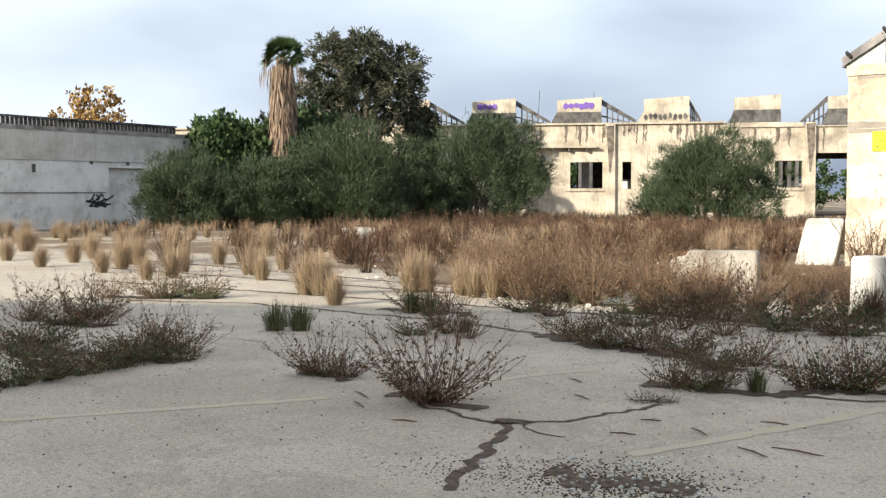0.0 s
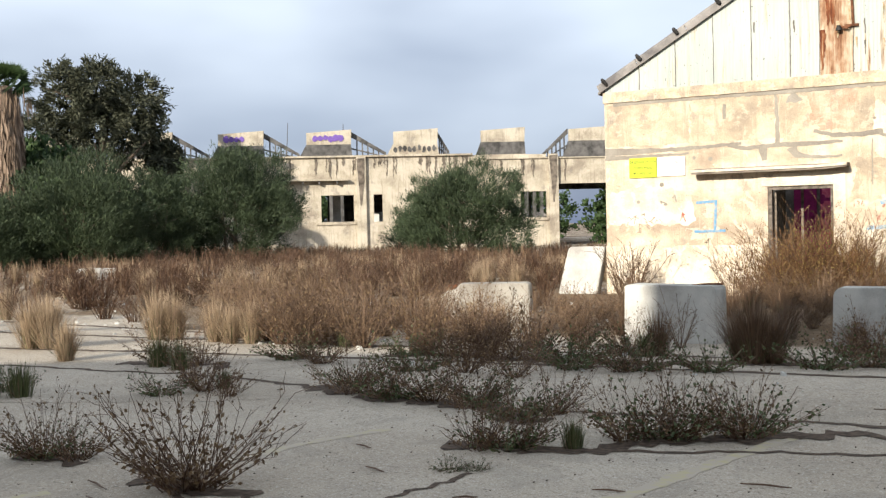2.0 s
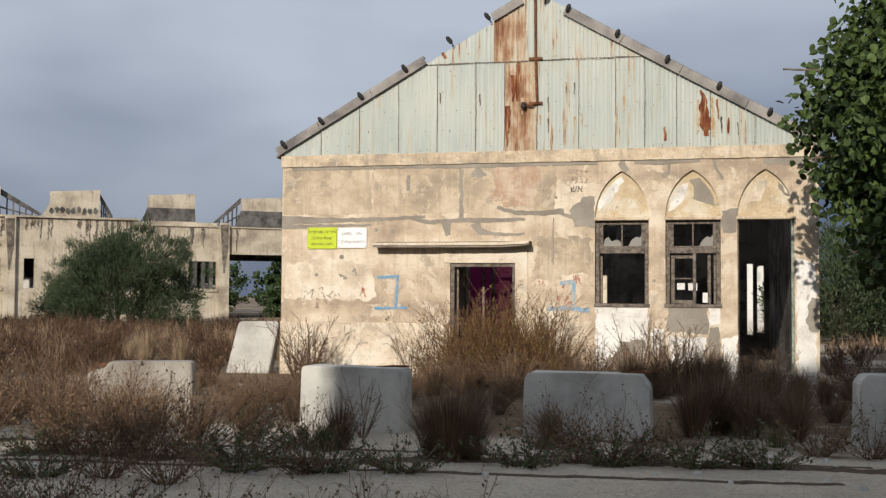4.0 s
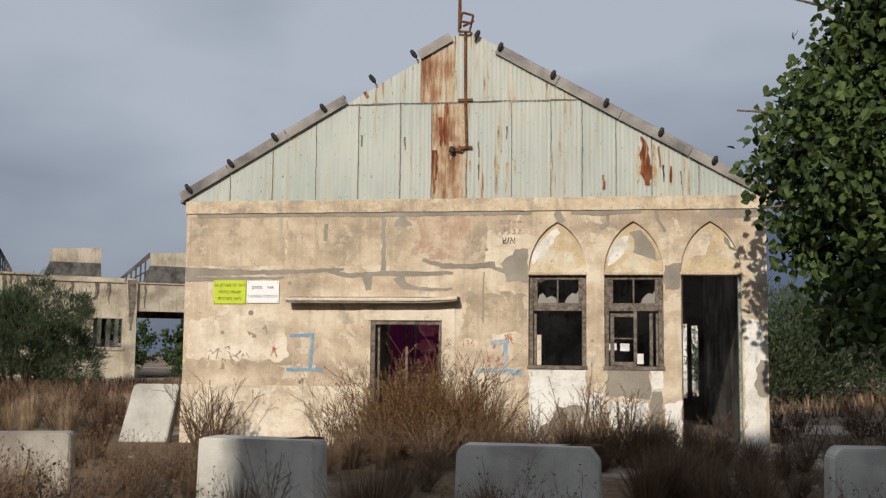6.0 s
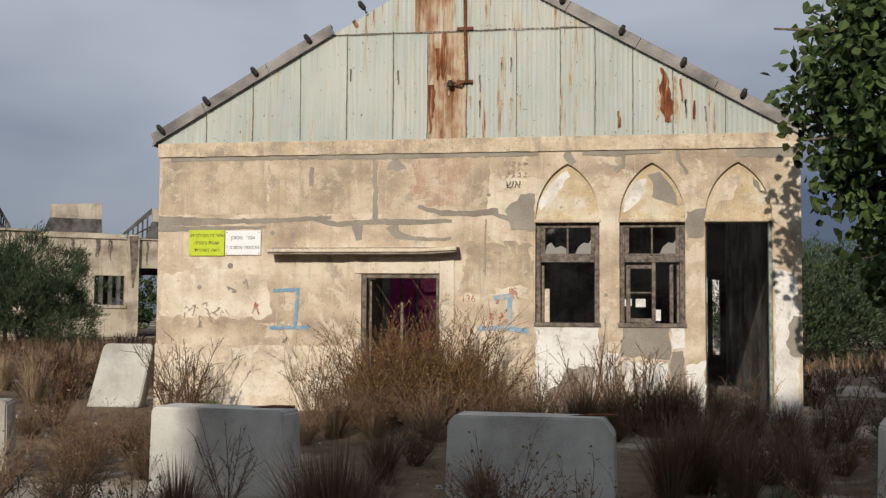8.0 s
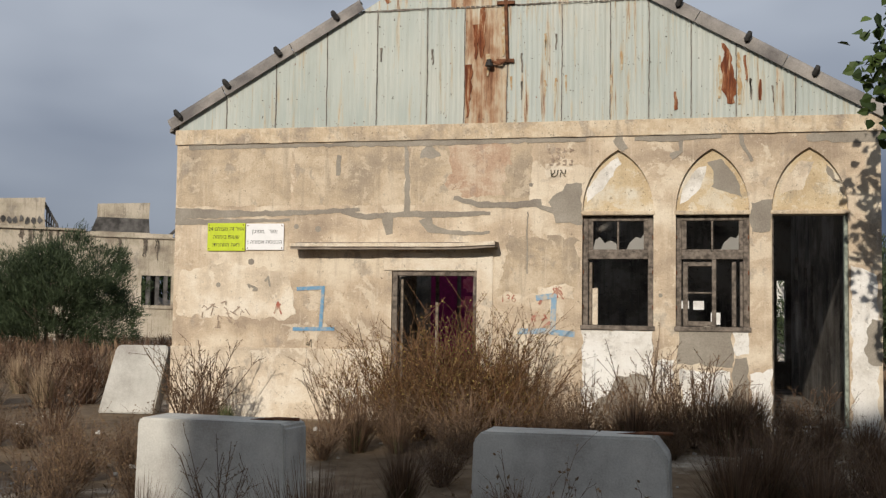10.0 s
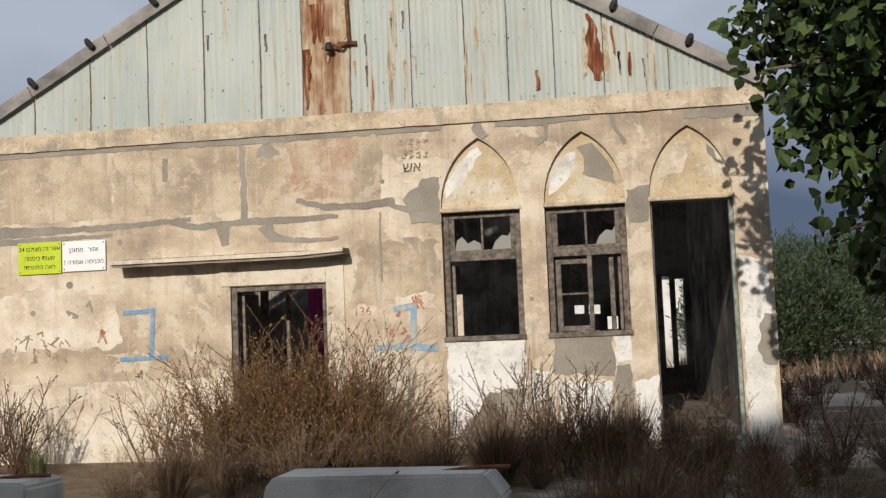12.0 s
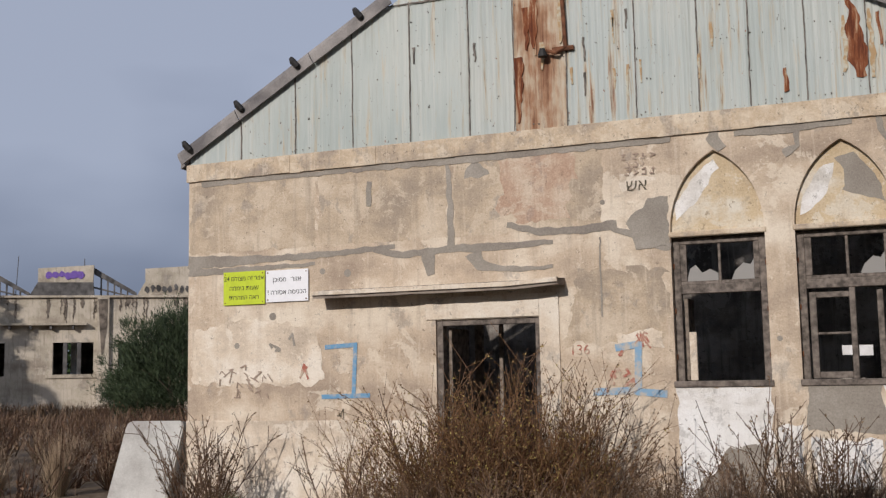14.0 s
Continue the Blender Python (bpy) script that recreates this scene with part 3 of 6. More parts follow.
# metal gable
def mat_sheet(name, rust_amount):
    k = Mat(name, 0.62, 0.0)
    paint_c = k.ramp(k.noise(0.7, 4, (1, 1, 0.5)), [(0.35, (0.38, 0.42, 0.385)), (0.5, (0.46, 0.49, 0.445)), (0.66, (0.53, 0.53, 0.46))])
    tone_c = k.nt.nodes.new("ShaderNodeObjectInfo").outputs["Random"]
    paint_c = k.mix(k.math("MULTIPLY", tone_c, 0.5), paint_c, (0.42, 0.47, 0.46))
    run = k.noise(6.0, 6, (2.4, 2.4, 0.16), 0.65)
    fleck = k.noise(14, 4, (1, 1, 0.6), 0.7)
    rust = k.ramp(k.noise(10, 5, (1, 1, 0.3)), [(0.3, (0.11, 0.04, 0.018)), (0.7, (0.32, 0.14, 0.06))])
    ochre = k.ramp(k.noise(5, 4, (1, 1, 0.3)), [(0.3, (0.40, 0.33, 0.21)), (0.7, (0.55, 0.45, 0.30))])
    c = k.mix(k.math("MULTIPLY", k.mask(run, 0.60 - 0.22 * rust_amount, 0.70 - 0.2 * rust_amount), 0.75), paint_c, ochre)
    c = k.mix(k.mask(run, 0.70 - 0.27 * rust_amount, 0.78 - 0.24 * rust_amount), c, rust)
    c = k.mix(k.mask(fleck, 0.69 - 0.06 * rust_amount, 0.72), c, rust)
    c = k.mix(k.math("MULTIPLY", k.mask(k.noise(3.2, 6, (4.0, 4.0, 0.12), 0.7), 0.50, 0.66), 0.45), c, (0.60, 0.60, 0.54))
    c = k.mix(k.math("MULTIPLY", k.mask(k.noise(4.4, 6, (4.0, 4.0, 0.14), 0.7), 0.54, 0.68), 0.5), c, (0.30, 0.30, 0.255))
    c = k.mix(k.mask(k.noise(30, 3, (1, 1, 0.5), 0.6), 0.70, 0.72), c, (0.09, 0.07, 0.055))
    return k.done(c, k.noise(20, 4), 0.12, 0.006)


SHEET = mat_sheet("painted_sheet", 0.16)
SHEET_WORN = mat_sheet("worn_sheet", 0.42)


def mat_rust_sheet():
    k = Mat("rusted_sheet", 0.8)
    soft = k.noise(1.6, 6, (1.6, 1.6, 0.8), 0.62)
    run = k.noise(5.0, 6, (2.6, 2.6, 0.2), 0.65)
    c = k.ramp(k.math("ADD", k.math("MULTIPLY", soft, 0.6), k.math("MULTIPLY", run, 0.4)), [(0.38, (0.17, 0.075, 0.04)), (0.46, (0.33, 0.19, 0.11)), (0.53, (0.47, 0.37, 0.26)), (0.62, (0.53, 0.50, 0.41))])
    c = k.mix(k.math("MULTIPLY", k.mask(k.noise(7, 6, (3, 3, 0.25), 0.7), 0.56, 0.66), 0.7), c, (0.13, 0.055, 0.03))
    return k.done(c, run, 0.25, 0.01)


SHEET_RUST = mat_rust_sheet()

LAP = mat_plain("dark_lap", (0.15, 0.13, 0.11), 0.9, vary=0.5)
gable = thing("metal_gable", "pale green corrugated metal gable cladding with rust streaks", "cladding")


def sheet(x0, x1, z0, ztop, mat, seed, label=""):
    """One corrugated sheet cut to the slope of the roof."""
    verts, faces = [], []
    n = max(6, int((x1 - x0) / 0.019))
    for i in range(n + 1):
        x = x0 + (x1 - x0) * i / n
        y = -0.014 + (0.0065 if x > 3.9 else 0.0032) * math.cos(2 * math.pi * x / 0.076) - 0.006 * seed
        top = min(ztop, roof_z(x) - 0.13)
        if not (2.9 < x < 4.35):
            top = min(ztop, roof_z(x) - 0.06)
        low = z0 + 0.012 * noise.noise((x * 6, seed, 2))
        top = max(top, low + 0.01)
        verts += [(x, y, low), (x, y, top), (x, y + 0.012, low), (x, y + 0.012, top)]
    for i in range(n):
        a, b = 4 * i, 4 * i + 4
        faces += [(a, b, b + 1, a + 1), (a + 2, a + 3, b + 3, b + 2), (a, a + 2, b + 2, b), (a + 1, b + 1, b + 3, a + 3)]
    ob = quads("sheet", verts, faces, mat, gable)
    if ztop < 7:
        top = min(ztop, roof_z(x0) - 0.1, roof_z(x1) + 1)
        if top > z0 + 0.1:
            strip("sheet_lap", [(x0, z0 + 0.03), (x0 + 0.006, (z0 + top) / 2), (x0, top)], 0.014, LAP, gable, seed + x0, -0.031, "", 0.008)
    return tagged(ob, label) if label else ob


SEAMS = [0.02, 0.82, 1.63, 2.45, 3.24, 4.02, 4.59, 5.23, 6.04, 6.74, 7.29, 7.88, 8.5, 9.3, 10.40]
for i, (a, b) in enumerate(zip(SEAMS, SEAMS[1:])):
    rusty = SHEET_RUST if i == 6 else SHEET_WORN if i in (7, 9, 12) else SHEET
    sheet(a, b + (0.012 if i < 13 else 0), 4.40, 6.20, rusty, i % 2, "rust-stained metal sheet" if i == 6 else "")
for i, (a, b) in enumerate([(2.82, 4.38), (4.38, 5.0), (5.0, 5.85), (5.85, 6.74), (6.74, 7.6)]):
    sheet(a, b, 6.16, 9, SHEET_RUST if i == 1 else SHEET_WORN, 2 + i % 2)
strip("sheet_lap", [(2.95 + 0.35 * i, 6.175 + 0.012 * noise.noise((i * 0.9, 1, 7))) for i in range(14)], [0.012 + 0.014 * (i % 3) / 2 for i in range(14)], LAP, gable, 5.5, -0.036, "ragged dark lap between the two tiers of sheets", 0.012)
# rusted nail heads along the laps and the foot of the sheets
random.seed(41)
bm = bm_new()
for _ in range(130):
    x = random.choice(SEAMS[1:-1]) + random.uniform(-0.05, 0.4) if random.random() < 0.7 else random.uniform(0.5, 9.8)
    z = random.choice((4.47, 4.47, 4.85, 5.25, 5.6, 5.95, 6.24)) + random.uniform(-0.03, 0.03)
    if z > roof_z(x) - 0.3 or (z > 6.2 and not 3.0 < x < 7.4):
        continue
    r = random.uniform(0.005, 0.011)
    tube(bm, [(x, -0.012, z), (x, -0.034, z)], [r, r * 0.7], 6)
nails = part("nail_heads", bm, LAP, gable)
tagged(nails, "rusty nail heads", kind="stuff")


def mat_rust_run():
    k = Mat("rust_run", 0.9)
    n = k.noise(7, 6, (3.0, 3.0, 0.35), 0.7)
    return k.done(k.ramp(n, [(0.38, (0.10, 0.03, 0.015)), (0.52, (0.22, 0.075, 0.03)), (0.62, (0.42, 0.30, 0.19))]), n, 0.3, 0.01)


RUST_RUN = mat_rust_run()
OCHRE_RUN = mat_paint("ochre_run", (0.40, 0.27, 0.14), (0.50, 0.48, 0.38), 0.45, 0.6)
random.seed(52)
for i in range(6):
    x, z = random.uniform(4.63, 5.2), random.choice((6.15, 6.1, 5.9, 5.45, 5.3))
    l = random.uniform(0.25, 0.8) if z > 5.8 else random.uniform(0.3, 0.85)
    strip("rust_streak", [(x, z), (x + 0.01, z - l * 0.5), (x, max(4.45, z - l))], [random.uniform(0.05, 0.12), random.uniform(0.04, 0.10), 0.02], RUST_RUN if i % 3 else OCHRE_RUN, gable, 20.0 + i, -0.034 - 0.0004 * i, "", 0.035)
for i in range(16):
    x = random.choice((5.3, 5.45, 5.8, 5.95, 6.1, 6.75, 6.9, 7.3, 3.3, 4.1, 8.7, 9.0))
    z = random.uniform(4.9, 5.9) if x < 8 else random.uniform(4.7, 5.0)
    strip("rust_streak", [(x, z), (x + 0.006, z - random.uniform(0.15, 0.35))], [0.03, 0.016], OCHRE_RUN if i % 2 else LAP, gable, 60.0 + i, -0.035, "", 0.02)
strip("rust_streak", [(8.33, 5.5), (8.37, 5.2), (8.41, 4.95), (8.44, 4.62)], [0.03, 0.14, 0.20, 0.11], RUST_RUN, gable, 1.5, -0.034, "dark rust streak", 0.05)
strip("rust_streak", [(8.27, 5.3), (8.29, 4.9), (8.28, 4.7)], [0.03, 0.06, 0.03], OCHRE_RUN, gable, 11.5, -0.033, "", 0.03)
strip("rust_streak", [(8.54, 5.35), (8.55, 4.9), (8.56, 4.6)], [0.03, 0.05, 0.03], OCHRE_RUN, gable, 12.5, -0.033, "", 0.03)
strip("rust_streak", [(8.62, 5.3), (8.64, 4.95)], [0.04, 0.03], RUST_RUN, gable, 2.5, -0.034)
strip("rust_streak", [(8.82, 4.95), (8.83, 4.65)], [0.03, 0.05], RUST_RUN, gable, 3.5, -0.034)
strip("rust_streak", [(7.66, 4.8), (7.68, 4.55)], [0.03, 0.05], RUST_RUN, gable, 4.5, -0.034)
strip("rust_streak", [(3.35, 6.42), (3.42, 6.3)], [0.06, 0.08], RUST_RUN, gable, 8.5, -0.034)

# wall behind the cladding closes the gable
bm = bm_new()
prism(bm, [(0, 4.4), (W, 4.4), (W, 4.42), (MID, roof_z(MID) - 0.2), (0, 4.42)], 0.03, 0.2)
tagged(new("wall_gable", mesh_of(bm, "wall_gable", PLASTER_DARK)), "plain masonry gable behind the cladding", "wall", kind="structure")


# roof
def slope_box(bm, x0, x1, y0, y1, t0, t1, wave=0.0):
    """A slab that follows the roof edge between x0 and x1, t0 below and t1 above it."""
    prism(bm, [(x0, roof_z(x0) + t0), (x1, roof_z(x1) + t0), (x1, roof_z(x1) + t1), (x0, roof_z(x0) + t1)], y0, y1)


roof = thing("roof", "corrugated asbestos cement roof with a missing verge piece", "roof", kind="structure")
bm = bm_new()
# left slope stops at y 3.0: an unseen gap added to light the room
slope_box(bm, -0.15, 2.9, 0.02, 3.0, -0.12, -0.06)
slope_box(bm, 2.9, MID, 0.32, 3.0, -0.12, -0.06)
slope_box(bm, MID, W + 0.15, 0.02, DEPTH + 0.3, -0.12, -0.06)
part("roof_sheets", bm, VERGE, roof)


def verge(x0, x1, lift=0.0):
    """A rounded cap over the roof edge."""
    bm = bm_new()
    d = Vector((x1 - x0, 0, roof_z(x1) - roof_z(x0))).normalized()
    up = Vector((-d.z, 0, d.x)) if d.x > 0 else Vector((d.z, 0, -d.x))
    prof = [(-0.10, -0.165), (-0.095, -0.04), (-0.07, 0.015), (-0.02, 0.035), (0.10, 0.02), (0.10, -0.01), (-0.01, 0.0), (-0.055, -0.02), (-0.075, -0.06), (-0.08, -0.165)]
    n = 5
    rings = []
    for i in range(n + 1):
        x = x0 + (x1 - x0) * i / n
        c = Vector((x, 0, roof_z(x) + lift + 0.012 * noise.noise((x * 1.3, 2, 9))))
        rings.append([bm.verts.new(c + Vector((0, y, 0)) + up * h) for y, h in prof])
    m = len(prof)
    for r, s in zip(rings, rings[1:]):
        for j in range(m):
            bm.faces.new((r[j], r[(j + 1) % m], s[(j + 1) % m], s[j]))
    bm.faces.new(rings[0])
    bm.faces.new(rings[-1][::-1])
    part("verge_cap", bm, VERGE, roof, "grey asbestos cement verge cap")


for a, b in [(-0.14, 0.75), (0.76, 1.85), (1.86, 2.96), (4.32, 4.9), (5.82, 6.9), (6.91, 8.0), (8.01, 9.2), (9.21, W + 0.16)]:
    verge(a, b, 0.045 if b < MID else -0.045)
for x in (0.07, 0.87, 1.70, 2.61, 3.52, 4.28, 5.42, 5.84, 6.78, 7.71, 8.655, 9.56):
    bm = bm_new()
    z = roof_z(x) + (0.0 if x < MID else -0.085)
    s = -1 if x < MID else 0.6
    tube(bm, [(x - s * 0.05, -0.07, z - 0.09), (x - s * 0.02, -0.13, z - 0.03), (x + s * 0.03, -0.15, z + 0.03), (x + s * 0.06, -0.15, z + 0.08)], [0.025, 0.042, 0.046, 0.028], 9)
    part("hook_bolt", bm, BLACK, roof, "dark purlin end bolt")
for y in (1.5, 3.5, 5.5, 7.5):
    for x0, x1 in ((0.2, MID), (MID, W - 0.2)):
        bm = bm_new()
        slope_box(bm, x0, x1, y, y + 0.09, -0.28, -0.13)
        part("rafter", bm, WOOD, roof)

# bracket, mast and conduit on the ridge
mast = thing("ridge_mast", "rusty lamp mast with a bracket on the gable ridge", "mast")
bm = bm_new()
tube(bm, [(5.10, -0.10, 7.52), (5.10, -0.10, 8.0), (5.06, -0.10, 8.9)], [0.035, 0.03, 0.03], 8)
part("pole", bm, RUST, mast)
bm = bm_new()
for a, b in [((5.08, -0.12, 7.46), (5.16, -0.2, 7.78)), ((5.16, -0.2, 7.78), (5.36, -0.2, 7.72)), ((5.36, -0.2, 7.72), (5.28, -0.12, 7.44)), ((5.12, -0.2, 7.62), (5.32, -0.2, 7.58)), ((5.08, -0.12, 7.46), (5.28, -0.12, 7.44)), ((5.14, 0.05, 7.60), (5.34, 0.05, 7.70))]:
    tube(bm, [a, b], [0.022, 0.022], 6)
part("bracket", bm, RUST, mast)
bm = bm_new()
tube(bm, [(5.20, -0.06, 7.45), (5.21, -0.06, 6.2), (5.24, -0.06, 5.34), (5.14, -0.10, 5.28), (5.02, -0.12, 5.32)], [0.028, 0.026, 0.026, 0.024, 0.02], 8)
part("conduit", bm, RUST, mast, "rusty steel conduit")
bm = bm_new()
tube(bm, [(4.98, -0.13, 5.35), (4.98, -0.12, 5.28), (4.98, -0.12, 5.25)], [0.03, 0.055, 0.06], 10)
part("lamp_holder", bm, BLACK, mast)
for z in (6.18, 5.31):
    bm = bm_new()
    box(bm, 5.08, 5.34, -0.075, -0.03, z, z + 0.05)
    part("clamp", bm, RUST, mast)


# ---- windows and door of the front wall ----
GLASS = bpy.data.materials.new("dusty_glass")
GLASS.use_nodes = True
gb = GLASS.node_tree.nodes["Principled BSDF"]
gb.inputs["Base Color"].default_value = (0.42, 0.40, 0.36, 1)
gb.inputs["Roughness"].default_value = 0.35
gb.inputs["Transmission Weight"].default_value = 0.55
FRAME = mat_plain("grey_frame_wood", (0.155, 0.13, 0.108), 0.88, vary=0.5, scale=16)


def beam(root, name, x0, x1, y0, y1, z0, z1, mat=None, label=""):
    bm = bm_new()
    box(bm, x0, x1, y0, y1, z0, z1)
    bmesh.ops.bevel(bm, geom=[e for e in bm.edges], offset=0.006, segments=1, affect="EDGES")
    return part(name, bm, mat or FRAME, root, label)


def build_window(name, x0, x1, full, label):
    root = thing(name, label, "window", kind="structure")
    z0, z1, y0, y1 = 1.45, 3.04, 0.10, 0.19
    jamb_a = beam(root, "jamb", x0, x0 + 0.08, y0, y1, z0, z1)
    jamb_b = beam(root, "jamb", x1 - 0.08, x1, y0, y1, z0, z1)
    beam(root, "head", x0 + 0.08, x1 - 0.08, y0, y1, z1 - 0.07, z1)
    beam(root, "window_sill", x0 - 0.02, x1 + 0.02, -0.03, y1, z0 - 0.05, z0 + 0.015)
    beam(root, "transom", x0 + 0.08, x1 - 0.08, y0 - 0.02, y1, 2.42, 2.52)
    mid = (x0 + x1) / 2
    beam(root, "bar", mid - 0.015, mid + 0.015, y0 + 0.02, y0 + 0.06, 2.52, z1 - 0.07)
    for a, b in ((x0 + 0.08, mid - 0.015), (mid + 0.015, x1 - 0.08)):
        beam(root, "casement_rail", a, b, y0 + 0.015, y0 + 0.065, 2.52, 2.56)
    # jagged remains of glass in the upper lights
    for a, b, s in ((x0 + 0.14, mid - 0.02, 1), (mid + 0.12, x1 - 0.09, -1)):
        bm = bm_new()
        w = b - a
        if s > 0:
            pts = [(a, 2.56), (b, 2.56), (b, 2.64), (a + w * 0.75, 2.69), (a + w * 0.5, 2.65), (a + w * 0.3, 2.74), (a + w * 0.12, 2.70)]
        else:
            pts = [(a, 2.56), (b, 2.56), (b, 2.86), (a + w * 0.7, 2.72), (a + w * 0.45, 2.74), (a + w * 0.15, 2.66)]
        if full and s > 0:
            bm.free()
            continue
        prism(bm, pts, y0 + 0.035, y0 + 0.039)
        part("pane", bm, GLASS, root, "broken dusty glass shard")
    beam(root, "casement_stile", x0 + 0.08, x0 + 0.15, y0 + 0.01, y0 + 0.06, 2.56, z1 - 0.07)
    beam(root, "casement_stile", x1 - 0.14, x1 - 0.08, y0 + 0.01, y0 + 0.06, 2.56, z1 - 0.07)
    if full:
        beam(root, "mullion", mid - 0.005, mid + 0.055, y0 - 0.01, y0 + 0.06, z0 + 0.015, 2.42)
        beam(root, "casement_stile", x0 + 0.10, x0 + 0.17, y0 + 0.01, y0 + 0.06, z0 + 0.02, 2.38)
        beam(root, "casement_rail", x0 + 0.17, mid - 0.005, y0 + 0.01, y0 + 0.06, 2.32, 2.38)
        beam(root, "casement_rail", x0 + 0.17, mid - 0.005, y0 + 0.01, y0 + 0.06, z0 + 0.02, z0 + 0.09)
        beam(root, "bar", x0 + 0.17, mid - 0.005, y0 + 0.02, y0 + 0.05, 1.93, 1.955)
        beam(root, "casement_stile", x1 - 0.24, x1 - 0.18, y0 - 0.06, y0 + 0.0, z0 + 0.02, 2.38)
        beam(root, "casement_stile", x1 - 0.13, x1 - 0.09, y0 - 0.08, y0 + 0.02, z0 + 0.02, 2.38)
    else:
        beam(root, "casement_stile", x0 + 0.085, x0 + 0.13, y0 + 0.10, y0 + 0.5, z0 + 0.02, 2.38, WOOD, "open casement folded inwards")
        beam(root, "shutter_edge", x0 + 0.14, x0 + 0.22, y0 + 0.02, y0 + 0.06, z0 + 0.02, 2.0, PLASTER_LOW)
    for z in (1.7, 2.2, 2.7):
        beam(jamb_a, "hinge", x0 + 0.0, x0 + 0.02, y0 - 0.02, y0, z, z + 0.06, RUST)
        beam(jamb_b, "hinge", x1 - 0.02, x1, y0 - 0.02, y0, z, z + 0.06, RUST)
    return root


build_window("window_1", 6.35, 7.36, False, "weathered wooden window with an empty lower light and broken panes")
build_window("window_2", 7.67, 8.68, True, "weathered wooden casement window with missing panes")

door = thing("door_1", "open doorway with a weathered dark wooden frame", "door", kind="structure")
beam(door, "jamb", 3.52, 3.60, 0.03, 0.16, -0.2, 2.23)
beam(door, "jamb", 4.75, 4.81, 0.03, 0.16, -0.2, 2.23)
beam(door, "head", 3.60, 4.75, 0.03, 0.16, 2.16, 2.23)
beam(door, "leaf_stile", 3.62, 3.66, 0.16, 0.75, -0.1, 2.14, WOOD, "door leaf standing open inwards")

side = thing("door_2", "empty tall opening under a pointed arch", "door", kind="structure")
beam(side, "jamb", 9.94, 9.99, 0.06, 0.18, -0.2, 3.04, mat_plain("green_grey_paint", (0.24, 0.27, 0.23), 0.8, vary=0.4))
beam(side, "jamb", 8.98, 9.01, 0.10, 0.18, -0.2, 3.04)
beam(side, "threshold", 8.98, 9.99, -0.05, 0.40, -0.12, 0.10, CONCRETE)

# ---- the shell behind the front wall ----
def wall_x(name, x0, x1, y0, y1, z1, holes, mat, label):
    """A wall along y with rectangular holes (ya, yb, za, zb)."""
    bm = bm_new()
    y = y0
    for ya, yb, za, zb in holes:
        box(bm, x0, x1, y, ya, -0.3, z1)
        box(bm, x0, x1, ya, yb, -0.3, za)
        box(bm, x0, x1, ya, yb, zb, z1)
        y = yb
    box(bm, x0, x1, y, y1, -0.3, z1)
    return tagged(new(name, mesh_of(bm, name, mat)), label, "wall", kind="structure")


def wall_y(name, y0, y1, x0, x1, z1, holes, mat, label):
    bm = bm_new()
    x = x0
    for xa, xb, za, zb in holes:
        box(bm, x, xa, y0, y1, -0.3, z1)
        box(bm, xa, xb, y0, y1, -0.3, za)
        box(bm, xa, xb, y0, y1, zb, z1)
        x = xb
    box(bm, x, x1, y0, y1, -0.3, z1)
    return tagged(new(name, mesh_of(bm, name, mat)), label, "wall", kind="structure")


# walls and floor share the dark plaster that has room shade in its colour
wall_x("wall_east", W - 0.3, W, THICK, DEPTH, 4.45, [(5.3, 5.6, 0.9, 2.6), (6.3, 6.75, 0.9, 2.6), (7.9, 8.5, 0.9, 2.9)], PLASTER_DARK, "plaster side wall with tall empty windows, room shade put into its colour")
# unseen window openings, added to let sky light in
wall_x("wall_west", 0.0, 0.3, THICK, DEPTH, 4.45, [(2.5, 3.6, 1.0, 2.6), (5.2, 6.4, 1.0, 2.6)], PLASTER_DARK, "plaster side wall, shade put into its colour, unseen windows added for light")
wall_y("wall_back", DEPTH, DEPTH + 0.3, 0.0, W, 4.45, [(7.72, 7.93, 1.80, 1.98), (8.02, 8.26, 1.78, 1.98), (8.40, 8.62, 1.45, 1.72), (9.56, 9.72, 0.6, 2.5), (9.82, 10.0, 0.65, 2.45)], PLASTER_DARK, "plaster back wall with holes, room shade put into its colour")
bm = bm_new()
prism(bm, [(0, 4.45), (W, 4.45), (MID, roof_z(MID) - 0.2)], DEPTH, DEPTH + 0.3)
tagged(new("wall_back_gable", mesh_of(bm, "wall_back_gable", PLASTER_DARK)), "plaster back gable, room shade put into its colour", "wall", kind="structure")
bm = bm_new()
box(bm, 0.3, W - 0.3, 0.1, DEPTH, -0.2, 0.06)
tagged(new("floor", mesh_of(bm, "floor", PLASTER_DARK)), "floor with the room shade put into its dark colour", "floor", kind="structure")
def inner_post(x, y, w, d, top, mat, label):
    """A standing post with a plain foot block."""
    root = thing("inner_post", label, "post", group="inner posts")
    bm = bm_new()
    box(bm, x - w / 2, x + w / 2, y - d / 2, y + d / 2, 0.06, top)
    bmesh.ops.bevel(bm, geom=[e for e in bm.edges], offset=0.008, segments=1, affect="EDGES")
    part("shaft", bm, mat, root)
    bm = bm_new()
    box(bm, x - w * 0.8, x + w * 0.8, y - d * 0.8, y + d * 0.8, 0.06, 0.22)
    part("foot", bm, mat, root)


inner_post(4.0, 1.0, 0.05, 0.06, 2.6, WOOD, "thin weathered timber post inside the doorway")
inner_post(3.41, 1.8, 0.10, 0.10, 2.5, WOOD, "weathered grey timber post inside the doorway")

